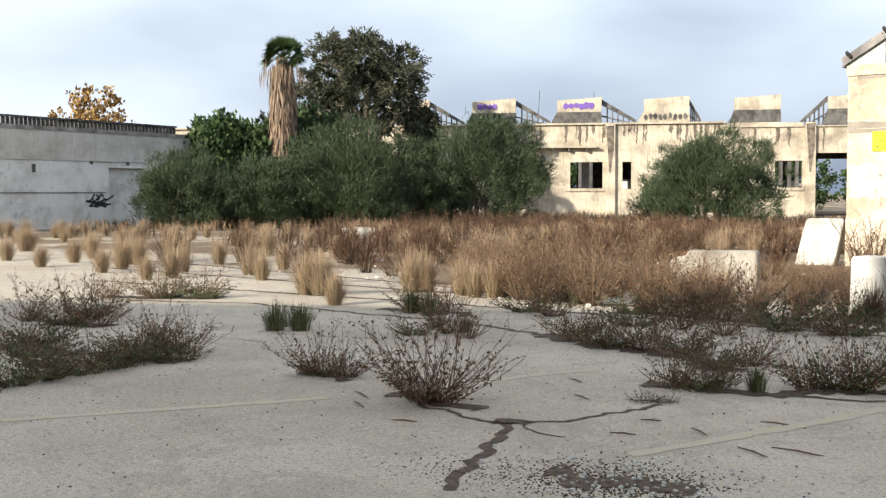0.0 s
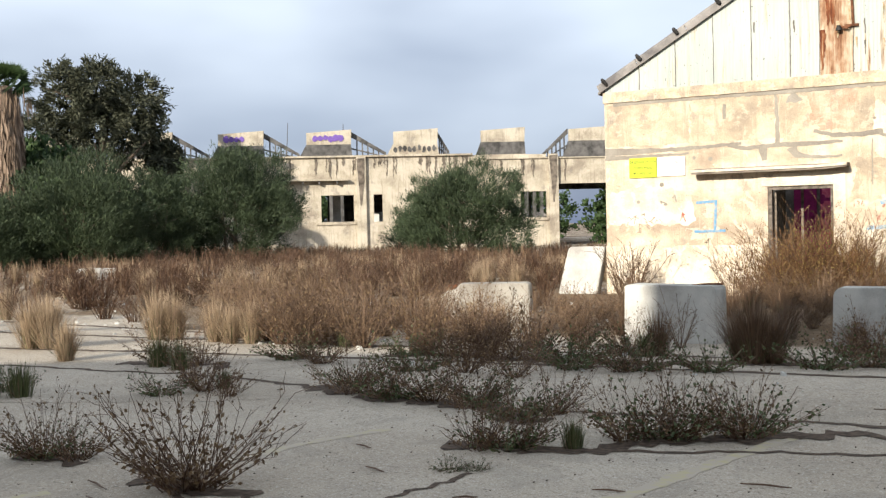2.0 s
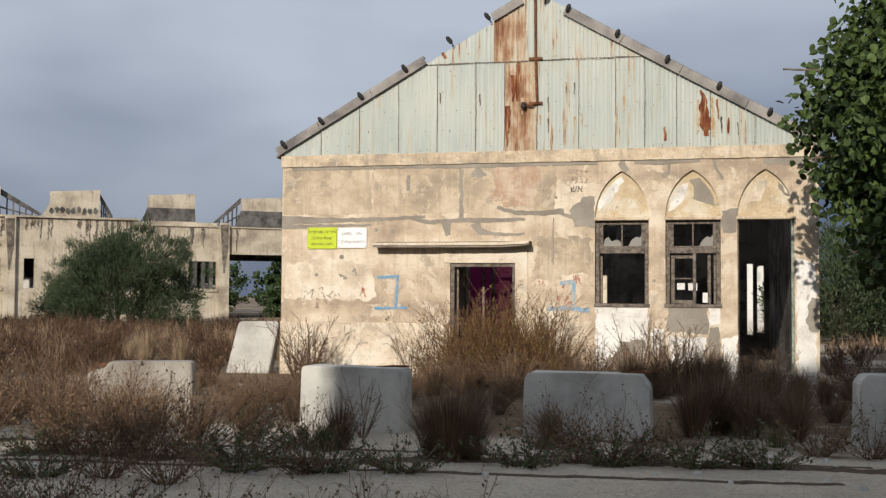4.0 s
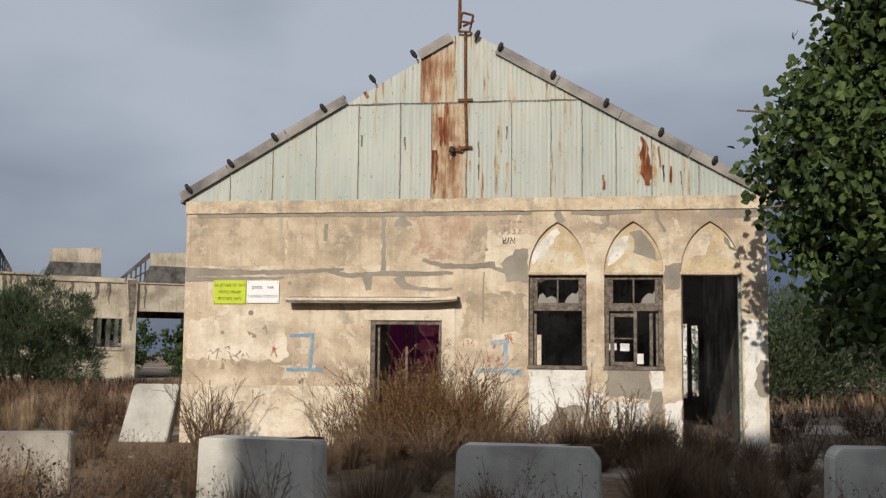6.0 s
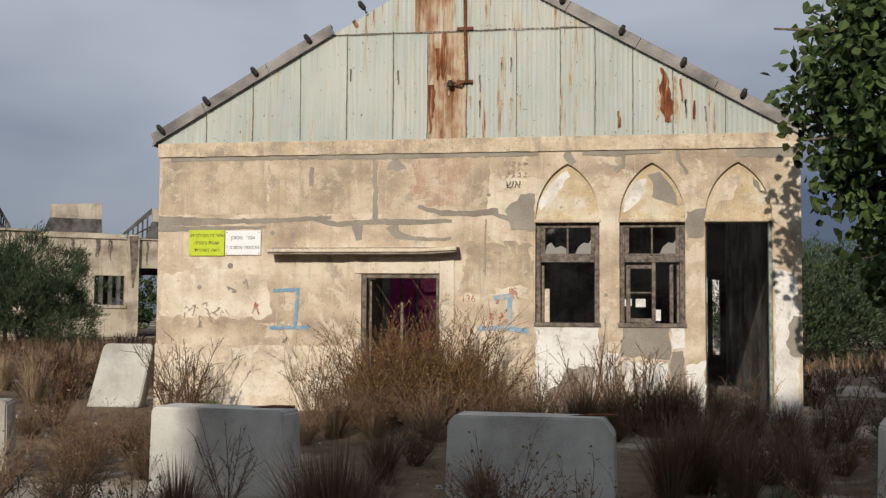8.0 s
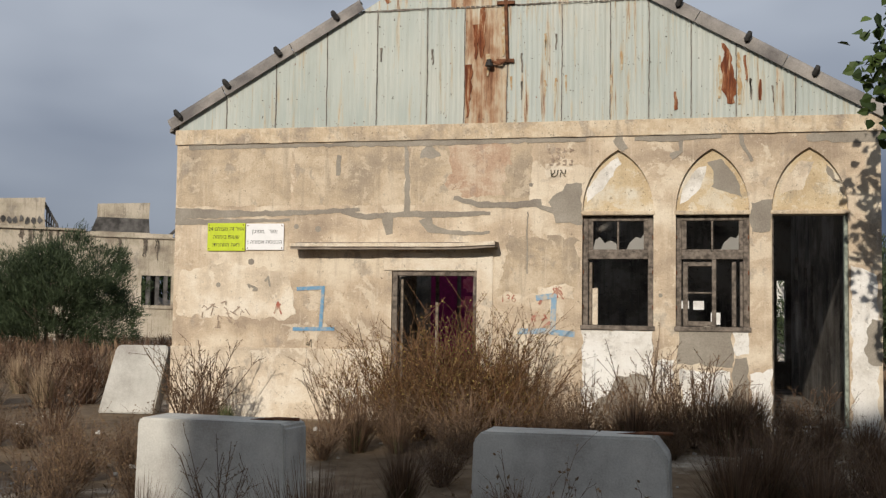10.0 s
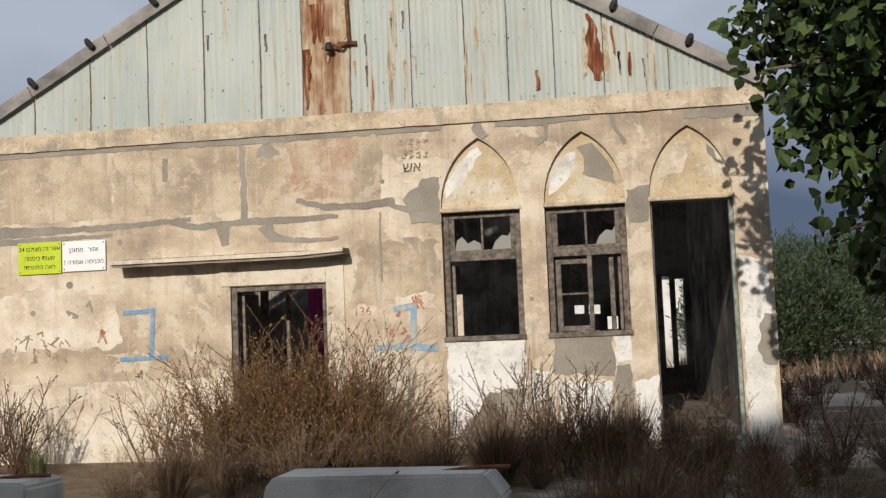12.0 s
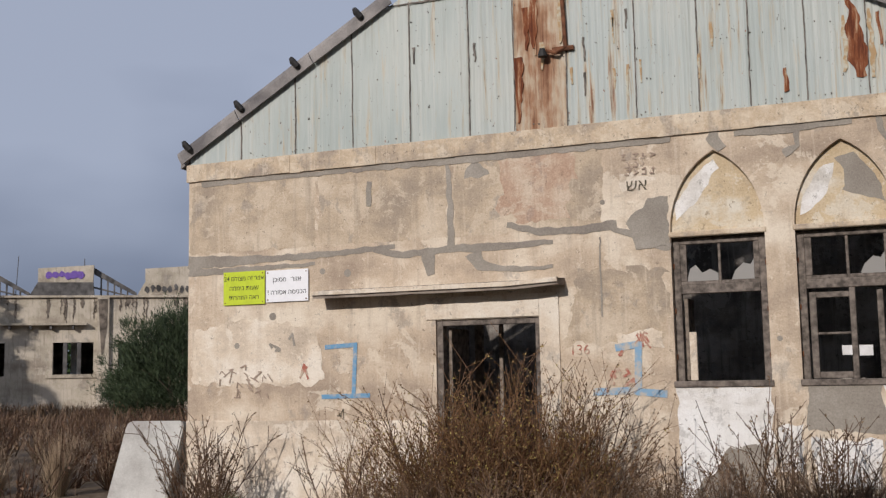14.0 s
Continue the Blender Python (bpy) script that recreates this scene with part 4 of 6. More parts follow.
MAGENTA = mat_paint("magenta_paint", (0.34, 0.025, 0.14), (0.24, 0.02, 0.10))
PINK = mat_paint("pink_paint", (0.80, 0.20, 0.30), (0.68, 0.10, 0.20))
mural = thing("graffiti_panel", "magenta and pink graffiti panel on the inner back wall", "graffiti")
bm = bm_new()
box(bm, 2.0, 2.62, DEPTH - 0.06, DEPTH - 0.01, 0.06, 3.2)
part("panel", bm, MAGENTA, mural)
bm = bm_new()
box(bm, 2.72, 3.6, DEPTH - 0.06, DEPTH - 0.01, 0.06, 3.2)
part("panel", bm, MAGENTA, mural)
for i, (x, z, w, h) in enumerate([(3.02, 2.32, 0.50, 0.40), (2.98, 1.86, 0.50, 0.34), (2.96, 1.42, 0.44, 0.36), (2.98, 0.95, 0.45, 0.40)]):
    bm = bm_new()
    box(bm, x - w / 2, x + w / 2, DEPTH - 0.075, DEPTH - 0.062, z - h / 2, z + h / 2)
    bmesh.ops.bevel(bm, geom=[e for e in bm.edges if abs(e.verts[0].co.y - e.verts[1].co.y) > 0.005], offset=0.09, segments=3, affect="EDGES")
    part("blot", bm, PINK, mural, "pink sprayed blot")

# added wall, placed in the sun so the back wall holes look bright
bm = bm_new()
box(bm, 5.5, 12.6, 24.0, 24.3, 0, 3.0)
tagged(new("yard_wall", mesh_of(bm, "yard_wall", PLASTER_WHITE)), "white wall added beyond the back wall holes to brighten them", "wall", kind="structure")

# ---- concrete blocks ----
def build_block(name, label, w, h, d, m, mat, notch=False, cut=(0.09, 0.09), skew=0.0):
    """An upright barrier slab: chamfered top corners, splayed foot."""
    root = thing(name, label, "concrete block", m, "row of concrete blocks")
    bm = bm_new()
    a, b = cut
    out = [(-w / 2 - 0.02, 0), (w / 2 + 0.02, 0), (w / 2, h - b), (w / 2 - b * 0.8, h), (-w / 2 + a * 0.8, h), (-w / 2, h - a)]
    if notch:
        out = [(-w / 2 - 0.02, 0), (w / 2 + 0.02, 0), (w / 2, h - 0.02), (w / 2 - 0.03, h), (-w / 2 + 0.32, h), (-w / 2 + 0.28, h - 0.1), (-w / 2 + 0.1, h - 0.12), (-w / 2, h - 0.2)]
    prism(bm, [(x + skew * z, z) for x, z in out], -d / 2, d / 2)
    bmesh.ops.bevel(bm, geom=[e for e in bm.edges], offset=0.018, segments=2, affect="EDGES")
    for v in bm.verts:
        v.co += Vector((noise.noise(v.co * 3 + m.translation), noise.noise(v.co * 3.3), noise.noise(v.co * 2.7 + m.translation))) * 0.012
    part("body", bm, mat, root)
    bm = bm_new()
    if notch:
        for k in range(2):
            tube(bm, [(-w / 2 + 0.05 + 0.1 * k, 0, h - 0.12), (-w / 2 + 0.12 + 0.1 * k, 0.02, h - 0.03), (-w / 2 + 0.25 + 0.05 * k, 0.0, h - 0.06)], [0.012] * 3, 6)
    else:
        tube(bm, [(w / 2 - 0.45, 0, h - 0.01), (w / 2 - 0.2, 0, h + 0.018), (w / 2 + 0.02, 0.03, h + 0.015)], [0.016] * 3, 6)
    if skew:
        bm.free()
        return root
    part("lifting_bar", bm, RUST, root, "rusty lifting bar")
    return root


build_block("concrete_block", "pale concrete block with a broken corner, half hidden by weeds", 1.5, 0.92, 0.5, pose(0.35, -6.4, -0.31, 0, 0, 20), CONCRETE_WORN, True)
build_block("concrete_block", "grey concrete block standing upright among dry weeds", 1.47, 0.90, 0.5, pose(3.60, -6.3, -0.30, 0, 0, -4), CONCRETE, False, (0.03, 0.04))
build_block("concrete_block", "grey concrete block with chamfered corners and a rusty bar", 1.66, 0.87, 0.5, pose(6.82, -6.25, -0.29, 0, 0, -2), CONCRETE, False, (0.09, 0.16))
build_block("concrete_block", "grey concrete block beside the leafy tree", 1.5, 0.92, 0.5, pose(10.95, -6.25, -0.28, 0, 0, 3), CONCRETE, False, (0.1, 0.1))
build_block("concrete_block", "pale concrete block leaning against the wall corner", 0.84, 1.06, 0.32, pose(-0.64, -0.10, -0.02, 0, 0, 6) @ pose(0, 0, 0, -9, 0, 0), CONCRETE, False, (0.06, 0.05), 0.18)
build_block("concrete_block", "low pale concrete slab lying far off in the yard", 1.4, 0.4, 0.9, pose(-19.5, 3.4, 0.0, 0, 0, 30), CONCRETE, False, (0.03, 0.05))

# ---- the sawtooth factory behind ----
FX = Vector((-38.5, 35.0, 0))
FACT = pose(FX.x, FX.y, 0, 0, 0, 35.3)
STAIN = mat_plain("black_stain", (0.15, 0.125, 0.10), 0.95, vary=0.5, scale=3.0)
SLATE = mat_plain("dark_roof_felt", (0.10, 0.095, 0.09), 0.9, vary=0.5, scale=2.0)
PURPLE = mat_plain("purple_spray", (0.17, 0.10, 0.36), 0.8)


def place(root):
    root.matrix_world = FACT
    return root


factory = place(thing("factory", "long derelict pale concrete factory with sawtooth rooflights", "building"))
# front wall with openings, in the local frame: x along the front, y into the building
HOLES = [(-16, -13.2), (-11.5, -8.5), (-6.5, -3.5), (-1.6, 1.4), (3.95, 6.15), (7.5, 8.1), (10.2, 13.2), (17.6, 19.4)]
def factory_bay(x0, x1, z0, z1):
    bm = bm_new()
    box(bm, x0, x1, 0, 0.4, z0, z1)
    part("wall_bay", bm, PLASTER_FAR, factory)


x = -30.0
for a, b in HOLES:
    factory_bay(x, a, 0, 6.3)
    factory_bay(a, b, 0, 1.9)
    factory_bay(a, b, 3.75, 6.3)
    x = b
factory_bay(x, 19.9, 0, 6.1)
factory_bay(19.9, 27, 4.25, 6.05)
factory_bay(27, 40, 0, 6.05)
bm = bm_new()
box(bm, -30, 14.3, -0.18, 0.5, 6.3, 6.42)
box(bm, 14.3, 40, -0.12, 0.5, 6.0, 6.08)
part("parapet", bm, PLASTER_FAR, factory)
bm = bm_new()
for a, b in ((-30, 3.4), (4.2, 17.6), (19.9, 20.4), (27, 40)):
    box(bm, a, b, 12, 12.3, 0, 6)
for a, b in ((3.4, 4.2), (17.6, 19.9), (20.4, 27)):
    box(bm, a, b, 12, 12.3, 4.2, 6)
    if b < 15:
        box(bm, a, b, 12, 12.3, 0, 1.6)
box(bm, -30, -29.7, 0.4, 12, 0, 6)
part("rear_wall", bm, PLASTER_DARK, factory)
bm = bm_new()
box(bm, -30, 40, 0.4, 12, 6.0, 6.15)
part("flat_roof", bm, SLATE, factory)
for px0 in (6.35, 19.55, -7.5):
    bm = bm_new()
    box(bm, px0, px0 + 0.65, -0.25, 0.0, 0, 6.3)
    part("pilaster", bm, PLASTER_FAR, factory)
    strip("stain", [(px0 + 0.3, 6.2), (px0 + 0.35, 4.6), (px0 + 0.3, 3.0)], [0.55, 0.4, 0.1], STAIN, factory, px0, -0.27)
random.seed(21)
for i in range(44):
    sx = random.gauss(random.choice((6.9, 8.0, 11.5, 13.0, 15.5, 19.0, 4.5, 1.5)), 0.8)
    top = 6.25 if sx < 14 else 5.95
    l = random.uniform(0.35, 1.5)
    w = random.uniform(0.06, 0.20)
    strip("stain", [(sx, top), (sx + 0.04, top - l * 0.4), (sx - 0.03, top - l * 0.7), (sx, top - l)], [w, w * 0.9, w * 0.7, 0.03], STAIN, factory, i, -0.012 - 0.001 * i, "", 0.09)
# posts and broken render inside the window openings
for ox in (4.5, 5.25, 17.9, 18.45, 18.95):
    bm = bm_new()
    box(bm, ox, ox + 0.22, 0.05, 0.35, 1.9, 3.75)
    part("window_post", bm, SLATE, factory)
bm = bm_new()
box(bm, 4.7, 5.25, 2.4, 2.6, 0, 4.0)
box(bm, 7.0, 9.2, 2.4, 2.6, 0, 2.6)
part("inner_wall", bm, PLASTER_WHITE, factory)
bm = bm_new()
box(bm, 1.2, 5.8, -0.5, 0, 4.72, 4.84)
part("ledge", bm, PLASTER_FAR, factory)
for lx in (1.6, 2.7, 3.8, 5.0):
    bm = bm_new()
    box(bm, lx, lx + 0.12, -0.4, 0, 4.5, 4.72)
    part("ledge_bracket", bm, SLATE, factory)
for a, b in ((3.6, 6.3), (17.2, 19.5)):
    bm = bm_new()
    box(bm, a, b, -0.1, 0, 1.75, 1.95)
    part("sill", bm, PLASTER_FAR, factory)
for i, (mx0, run) in enumerate([(-14.9, 2.4), (-8.9, 2.4), (-2.85, 2.4), (3.05, 2.4), (8.95, 0.85), (14.97, 0), (21.1, -1.9), (27.1, -1.9)]):
    mx1 = mx0 + 3.0
    mz = 6.42 if mx0 < 14 else 6.06
    bm = bm_new()
    prism(bm, [(mx0, 7.2), (mx1, 7.2), (mx1 + 0.04, 8.2), (mx0, 8.0)], 0.25, 0.6)
    part("rooflight_front", bm, PLASTER_FAR, factory, "pale plastered rooflight end")
    bm = bm_new()
    prism(bm, [(mx0 - 0.45, mz), (mx1 + 0.08, mz), (mx1, 7.2), (mx0 - 0.02, 7.2)], 0.22, 0.62)
    part("rooflight_base", bm, PLASTER_FAR if i == 4 else SLATE, factory)
    if not run:
        bm = bm_new()
        box(bm, mx0 - 0.1, mx1 + 0.1, 0.15, 0.22, mz, mz + 0.28)
        part("rooflight_sill", bm, PLASTER_FAR, factory)
        continue
    # sloping beam of the empty rooflight running down to the parapet, with its bars
    e = mx1 if run > 0 else mx0
    side_s = 1 if run > 0 else -1
    bm = bm_new()
    prism(bm, [(e, 7.72), (e + run, mz + 0.02), (e + run, mz + 0.22), (e, 8.1)][::side_s], 0.7, 1.0)
    rail = part("glazing_rail", bm, SLATE, factory, "sloping dark beam of the empty rooflight")
    for k in range(1, 6):
        ex = e + run * k / 6.5
        top = 7.8 + (mz + 0.1 - 7.8) * k / 6.5
        bm = bm_new()
        prism(bm, [(ex, mz), (ex + 0.09, mz), (ex + 0.09, top), (ex, top)], 0.75, 0.85)
        part("glazing_bar", bm, SLATE, rail)
    bm = bm_new()
    prism(bm, [(e, 6.9), (e + run * 0.75, mz + 0.02), (e + run * 0.75, mz + 0.1), (e, 7.0)][::side_s], 0.72, 0.9)
    part("glazing_bar", bm, SLATE, rail)
random.seed(6)
for gx0, n in ((-2.5, 4), (3.45, 6)):
    for j in range(n):
        cx, cz, r = gx0 + 0.2 + 0.34 * j, 7.62 + random.uniform(-0.05, 0.05), random.uniform(0.17, 0.24)
        pts = [(cx + r * math.cos(2 * math.pi * k / 14) * random.uniform(0.8, 1.1), cz + 1.05 * r * math.sin(2 * math.pi * k / 14) * random.uniform(0.8, 1.1)) for k in range(14)]
        blob("graffiti", pts, PURPLE, factory, 0.22 - 0.004 * j, 0.03, gx0 + j, "", 0.255)
random.seed(16)
for k in range(9):
    cx, cz = 9.05 + 0.33 * k, 6.82 + random.uniform(-0.07, 0.07)
    blob("graffiti", [(cx + random.uniform(0.10, 0.19) * math.cos(j * 0.785), cz + random.uniform(0.14, 0.27) * math.sin(j * 0.785)) for j in range(8)], SLATE, factory, 0.19 - 0.002 * k, 0.06, 3.0 + k, "", 0.222)
bm = bm_new()
tube(bm, [(1.6, 2, 6.2), (1.75, 2, 8.9)], [0.03, 0.02], 6)
tube(bm, [(5.55, 0.5, 8.0), (5.55, 0.5, 8.6)], [0.03, 0.02], 6)
part("aerial", bm, SLATE, factory)
white_shed = place(thing("shed", "small white building seen beyond the factory opening", "building"))
white_shed.matrix_world = FACT @ pose(21, 24, 0)
bm = bm_new()
box(bm, -1.5, 3, 0, 5, 0, 2.2)
part("wall", bm, PLASTER_WHITE, white_shed)
bm = bm_new()
prism(bm, [(-1.8, 2.2), (3.3, 2.2), (0.8, 2.9)], -0.3, 5.3)
part("roof", bm, VERGE, white_shed)

# ---- the low white building on the far side ----
PLASTER_GREY = mat_plaster("grey_render", (0.52, 0.50, 0.46), (0.60, 0.58, 0.54), (0.40, 0.37, 0.33), 0.6, 0.7)
lw = thing("low_building", "long low whitewashed building with a broken roof edge", "building", pose(-41.6, 10.9, 0, 0, 0, -76.9))
# local x runs from the far corner towards the camera's side, local y away from the yard
bm = bm_new()
L = 40
box(bm, 0, L, -0.3, 0.05, 3.3, 4.7)
part("upper_wall", bm, PLASTER_GREY, lw, "greyer rendered band below the roof edge")
bm = bm_new()
box(bm, 0, L, -0.3, 0, 3.0, 3.3)
box(bm, 0, 3.4, -0.3, 0, 0, 3.0)
box(bm, 6.0, L, -0.3, 0, 0, 3.0)
part("wall", bm, PLASTER_WHITE, lw)
bm = bm_new()
box(bm, 3.4, 6.0, -0.42, -0.3, 0, 3.0)
part("recess_wall", bm, PLASTER_WHITE, lw)
bm = bm_new()
box(bm, 0, L, -14, -13.7, 0, 4.7)
box(bm, 0, 0.3, -13.7, -0.3, 0, 4.7)
part("rear_wall", bm, PLASTER_WHITE, lw)
bm = bm_new()
box(bm, 0.6, L, -12, 0.08, 4.7, 4.9)
part("roof_slab", bm, VERGE, lw)
bm = bm_new()
for k in range(150):
    h = 0.42 + 0.1 * noise.noise((k * 0.8, 0, 0))
    box(bm, 0.9 + 0.25 * k, 0.98 + 0.25 * k, -0.5, -0.3, 4.9, 4.9 + h)
box(bm, 0.8, 38, -0.52, -0.26, 5.28, 5.36)
part("roof_edge", bm, SLATE, lw, "broken tile edge along the roof")
for hx, hz in ((2.7, 2.7), (10.5, 2.7), (12.6, 3.1), (4.6, 3.15), (7.0, 3.15)):
    bm = bm_new()
    box(bm, hx, hx + 0.22, -0.02, 0.012, hz, hz + 0.4)
    part("vent_hole", bm, SLATE, lw)
random.seed(3)
paint("graffiti", [[(6.6 + random.uniform(-0.9, 0.9), random.uniform(1.0, 1.7)) for _ in range(4)] for _ in range(6)], 0.09, INK, lw, y=0.02, label="black graffiti scrawl")
bm = bm_new()
box(bm, 6.2, L, -0.01, 0.03, 1.72, 1.78)
part("string_course", bm, VERGE, lw)

# ---- unseen tall building added behind the camera to cast shade on the yard ----
hall = thing("hall", "unseen plain building added to shade the yard", "building", pose(0.0, -36.5, 0, 0, 0, 34.0))
# two heights, stepped so the shade's upright edge falls on a block
for xa, xb, top in ((-60, 0.15, 10.55), (0.15, 23, 13.1)):
    bm = bm_new()
    box(bm, xa, xb, -10, 0, 0, top)
    part("wall", bm, PLASTER_FAR, hall)
    bm = bm_new()
    box(bm, xa, xb, -10.3, 0.0, top, top + 0.2)
    part("roof_slab", bm, VERGE, hall)

# ---- vegetation ----
class Soup:
    """Collects small faces quickly."""

    def __init__(self):
        self.v, self.f = [], []

    def rod(self, pts, r0, r1):
        """A three-sided tapering rod."""
        n = len(pts)
        base = len(self.v)
        for i, p in enumerate(pts):
            r = r0 + (r1 - r0) * i / (n - 1)
            d = (pts[min(i + 1, n - 1)] - pts[max(i - 1, 0)])
            u = d.orthogonal().normalized() * r
            w = d.normalized().cross(u)
            self.v += [p + u, p - u * 0.5 + w * 0.866, p - u * 0.5 - w * 0.866]
        for i in range(n - 1):
            a, b = base + 3 * i, base + 3 * i + 3
            for j in range(3):
                k = (j + 1) % 3
                self.f.append((a + j, a + k, b + k, b + j))

    def blade(self, p, d, length, width, droop):
        """A bent grass blade of two quads."""
        side = Vector((-d.y, d.x, 0))
        side = (side.normalized() if side.length > 1e-4 else Vector((1, 0, 0))) * width / 2
        a = p
        b = p + d * length * 0.55
        c = p + d * length + Vector((d.x, d.y, 0)) * droop * length - Vector((0, 0, droop * length * 0.5))
        k = len(self.v)
        self.v += [a - side, a + side, b - side * 0.8, b + side * 0.8, c - side * 0.15, c + side * 0.15]
        self.f += [(k, k + 1, k + 3, k + 2), (k + 2, k + 3, k + 5, k + 4)]

    def leaf(self, p, along, width, up):
        """A pointed leaf of two triangles folded along its rib."""
        s = along.cross(up)
        s = s.normalized() * width / 2 if s.length > 1e-5 else Vector((width / 2, 0, 0))
        k = len(self.v)
        m = p + along * 0.45
        self.v += [p, m + s + up * 0.1 * width, p + along, m - s + up * 0.1 * width]
        self.f += [(k, k + 1, k + 2, k + 3)]

    def mesh(self, name, mat):
        me = bpy.data.meshes.new(name)
        me.from_pydata(self.v, [], self.f)
        me.materials.append(mat)
        return me


def rnd(a, b):
    return random.uniform(a, b)


def unit():
    while True:
        v = Vector((rnd(-1, 1), rnd(-1, 1), rnd(-1, 1)))
        if 0.05 < v.length < 1:
            return v.normalized()


def weed_meshes(seed, stalks, height, spread, twigs, r, tips, leafy, fan=False):
    """Stalks and tips of a bare, branching weed about `height` tall."""
    random.seed(seed)
    stem, tip = Soup(), Soup()
    for _ in range(stalks):
        a, lean = rnd(0, 6.283), (rnd(0.03, 1.0) ** 0.8 * 2.1 if fan else abs(random.gauss(0, 1))) * spread
        base = Vector((math.cos(a), math.sin(a), 0)) * rnd(0, 0.09)
        d = Vector((math.cos(a) * lean, math.sin(a) * lean, 1)).normalized()
        l = height * (rnd(0.3, 1.0) if fan else rnd(0.45, 1.0))
        pts = [base]
        for k in range(4):
            d = (d + Vector((rnd(-0.13, 0.13), rnd(-0.13, 0.13), 0.06))).normalized()
            pts.append(pts[-1] + d * l / 4)
        stem.rod(pts, r, r * 0.4)
        for _ in range(twigs):
            k = random.randint(1, 3)
            p = pts[k].lerp(pts[k + 1], rnd(0, 1))
            td = (d + unit() * 0.8).normalized()
            td.z = abs(td.z)
            e = p + td * l * rnd(0.1, 0.32)
            m = p.lerp(e, 0.5) + unit() * 0.012
            stem.rod([p, m, e], r * 0.5, r * 0.3)
            for _ in range(tips):
                q = p.lerp(e, rnd(0.4, 1.0)) + unit() * 0.012
                tip.leaf(q, (td + unit() * 0.9).normalized() * rnd(0.015, 0.035), 0.02, unit())
        for _ in range(leafy):
            k = random.randint(0, 3)
            q = pts[k].lerp(pts[k + 1], rnd(0, 1)) + unit() * 0.008
            tip.leaf(q, unit() * rnd(0.02, 0.05), 0.02, unit())
    return stem, tip


def weed(name, label, category, stem, tip, smat, tmat):
    root = thing(name, label, category)
    for nm, s, m in (("stem_growth", stem, smat), ("seed_growth", tip, tmat)):
        ob = tagged(new(nm, s.mesh(nm, m)), kind="stuff")
        ob.parent = root
    return root


def tuft(seed, blades, height, spread, mat, name, label, under):
    random.seed(seed)
    s, g = Soup(), Soup()
    for i in range(blades):
        a, lean = rnd(0, 6.283), abs(random.gauss(0, 1)) * spread
        p = Vector((math.cos(a), math.sin(a), 0)) * rnd(0, 0.12)
        d = Vector((math.cos(a) * lean, math.sin(a) * lean, 1)).normalized()
        (s if i % 6 else g).blade(p, d, height * (rnd(0.5, 1.0) if i % 6 else rnd(0.3, 0.55)), rnd(0.004, 0.009), rnd(0.0, 0.35))
    root = thing(name, label, "grass")
    for nm, q, m in (("blade_growth", s, mat), ("low_blade_growth", g, under)):
        ob = tagged(new(nm, q.mesh(nm, m)), kind="stuff")
        ob.parent = root
    return root


TIP_BROWN = mat_leaf("brown_seed_head", (0.09, 0.055, 0.03), (0.24, 0.16, 0.085))
TIP_GOLD = mat_leaf("golden_seed_head", (0.10, 0.055, 0.025), (0.23, 0.14, 0.06), (0.34, 0.27, 0.08))
LOW_GREEN = mat_leaf("low_green_leaf", (0.05, 0.075, 0.03), (0.12, 0.14, 0.06))

dark_weeds = [weed("weed_bush", "dark leafless branching weed bush in a crack of the concrete", "weed", *weed_meshes(10 + i, 46, 0.70, 1.15, 4, 0.0038, 1, 5, True), STALK_DARK, TIP_BROWN) for i in range(3)]
low_weeds = [weed("weed_bush", "low dark creeping weed clump with a few green leaves", "weed", *weed_meshes(20 + i, 60, 0.50, 2.6, 3, 0.0036, 1, 7, True), STALK_DARK, LOW_GREEN) for i in range(2)]
rusty_weeds = [weed("weed_bush", "tall rusty brown dried weed bush with seed heads", "weed", *weed_meshes(30 + i, 62, 1.78, 0.62, 9, 0.0068, 4, 12, True), RUSTY, TIP_GOLD) for i in range(2)]
grey_weeds = [weed("weed_bush", "tall bare grey brown weed stalks with seed heads", "weed", *weed_meshes(40 + i, 15, 1.62, 0.52, 6, 0.0105, 4, 18, True), STALK, TIP_BROWN) for i in range(2)]
BROWN = mat_leaf("brown_weed", (0.085, 0.052, 0.034), (0.225, 0.148, 0.093))
brown_mats = [weed("weed_bush", "reddish brown dried weed clump", "weed", *weed_meshes(50 + i, 96, 0.95, 0.58, 8, 0.0046, 1, 2, True), BROWN, TIP_BROWN) for i in range(2)]
straw_tufts = [tuft(60 + i, 620, 0.80, 0.40, STRAW, "grass_tuft", "straw coloured dry bunch grass on the pale slab", GREENISH) for i in range(3)]
green_tufts = [tuft(70 + i, 300, 0.42, 0.24, GREENISH, "grass_tuft", "small grey green grass tuft on the slab", STRAW) for i in range(2)]
brown_tufts = [tuft(80 + i, 600, 0.78, 0.46, BROWN, "grass_tuft", "dense brown dry grass tuft in front of the blocks", GREENISH) for i in range(2)]
TEMPLATES = {"dark": dark_weeds, "low": low_weeds, "rusty": rusty_weeds, "grey": grey_weeds, "brown": brown_mats, "straw": straw_tufts, "green": green_tufts, "btuft": brown_tufts}
used = set()


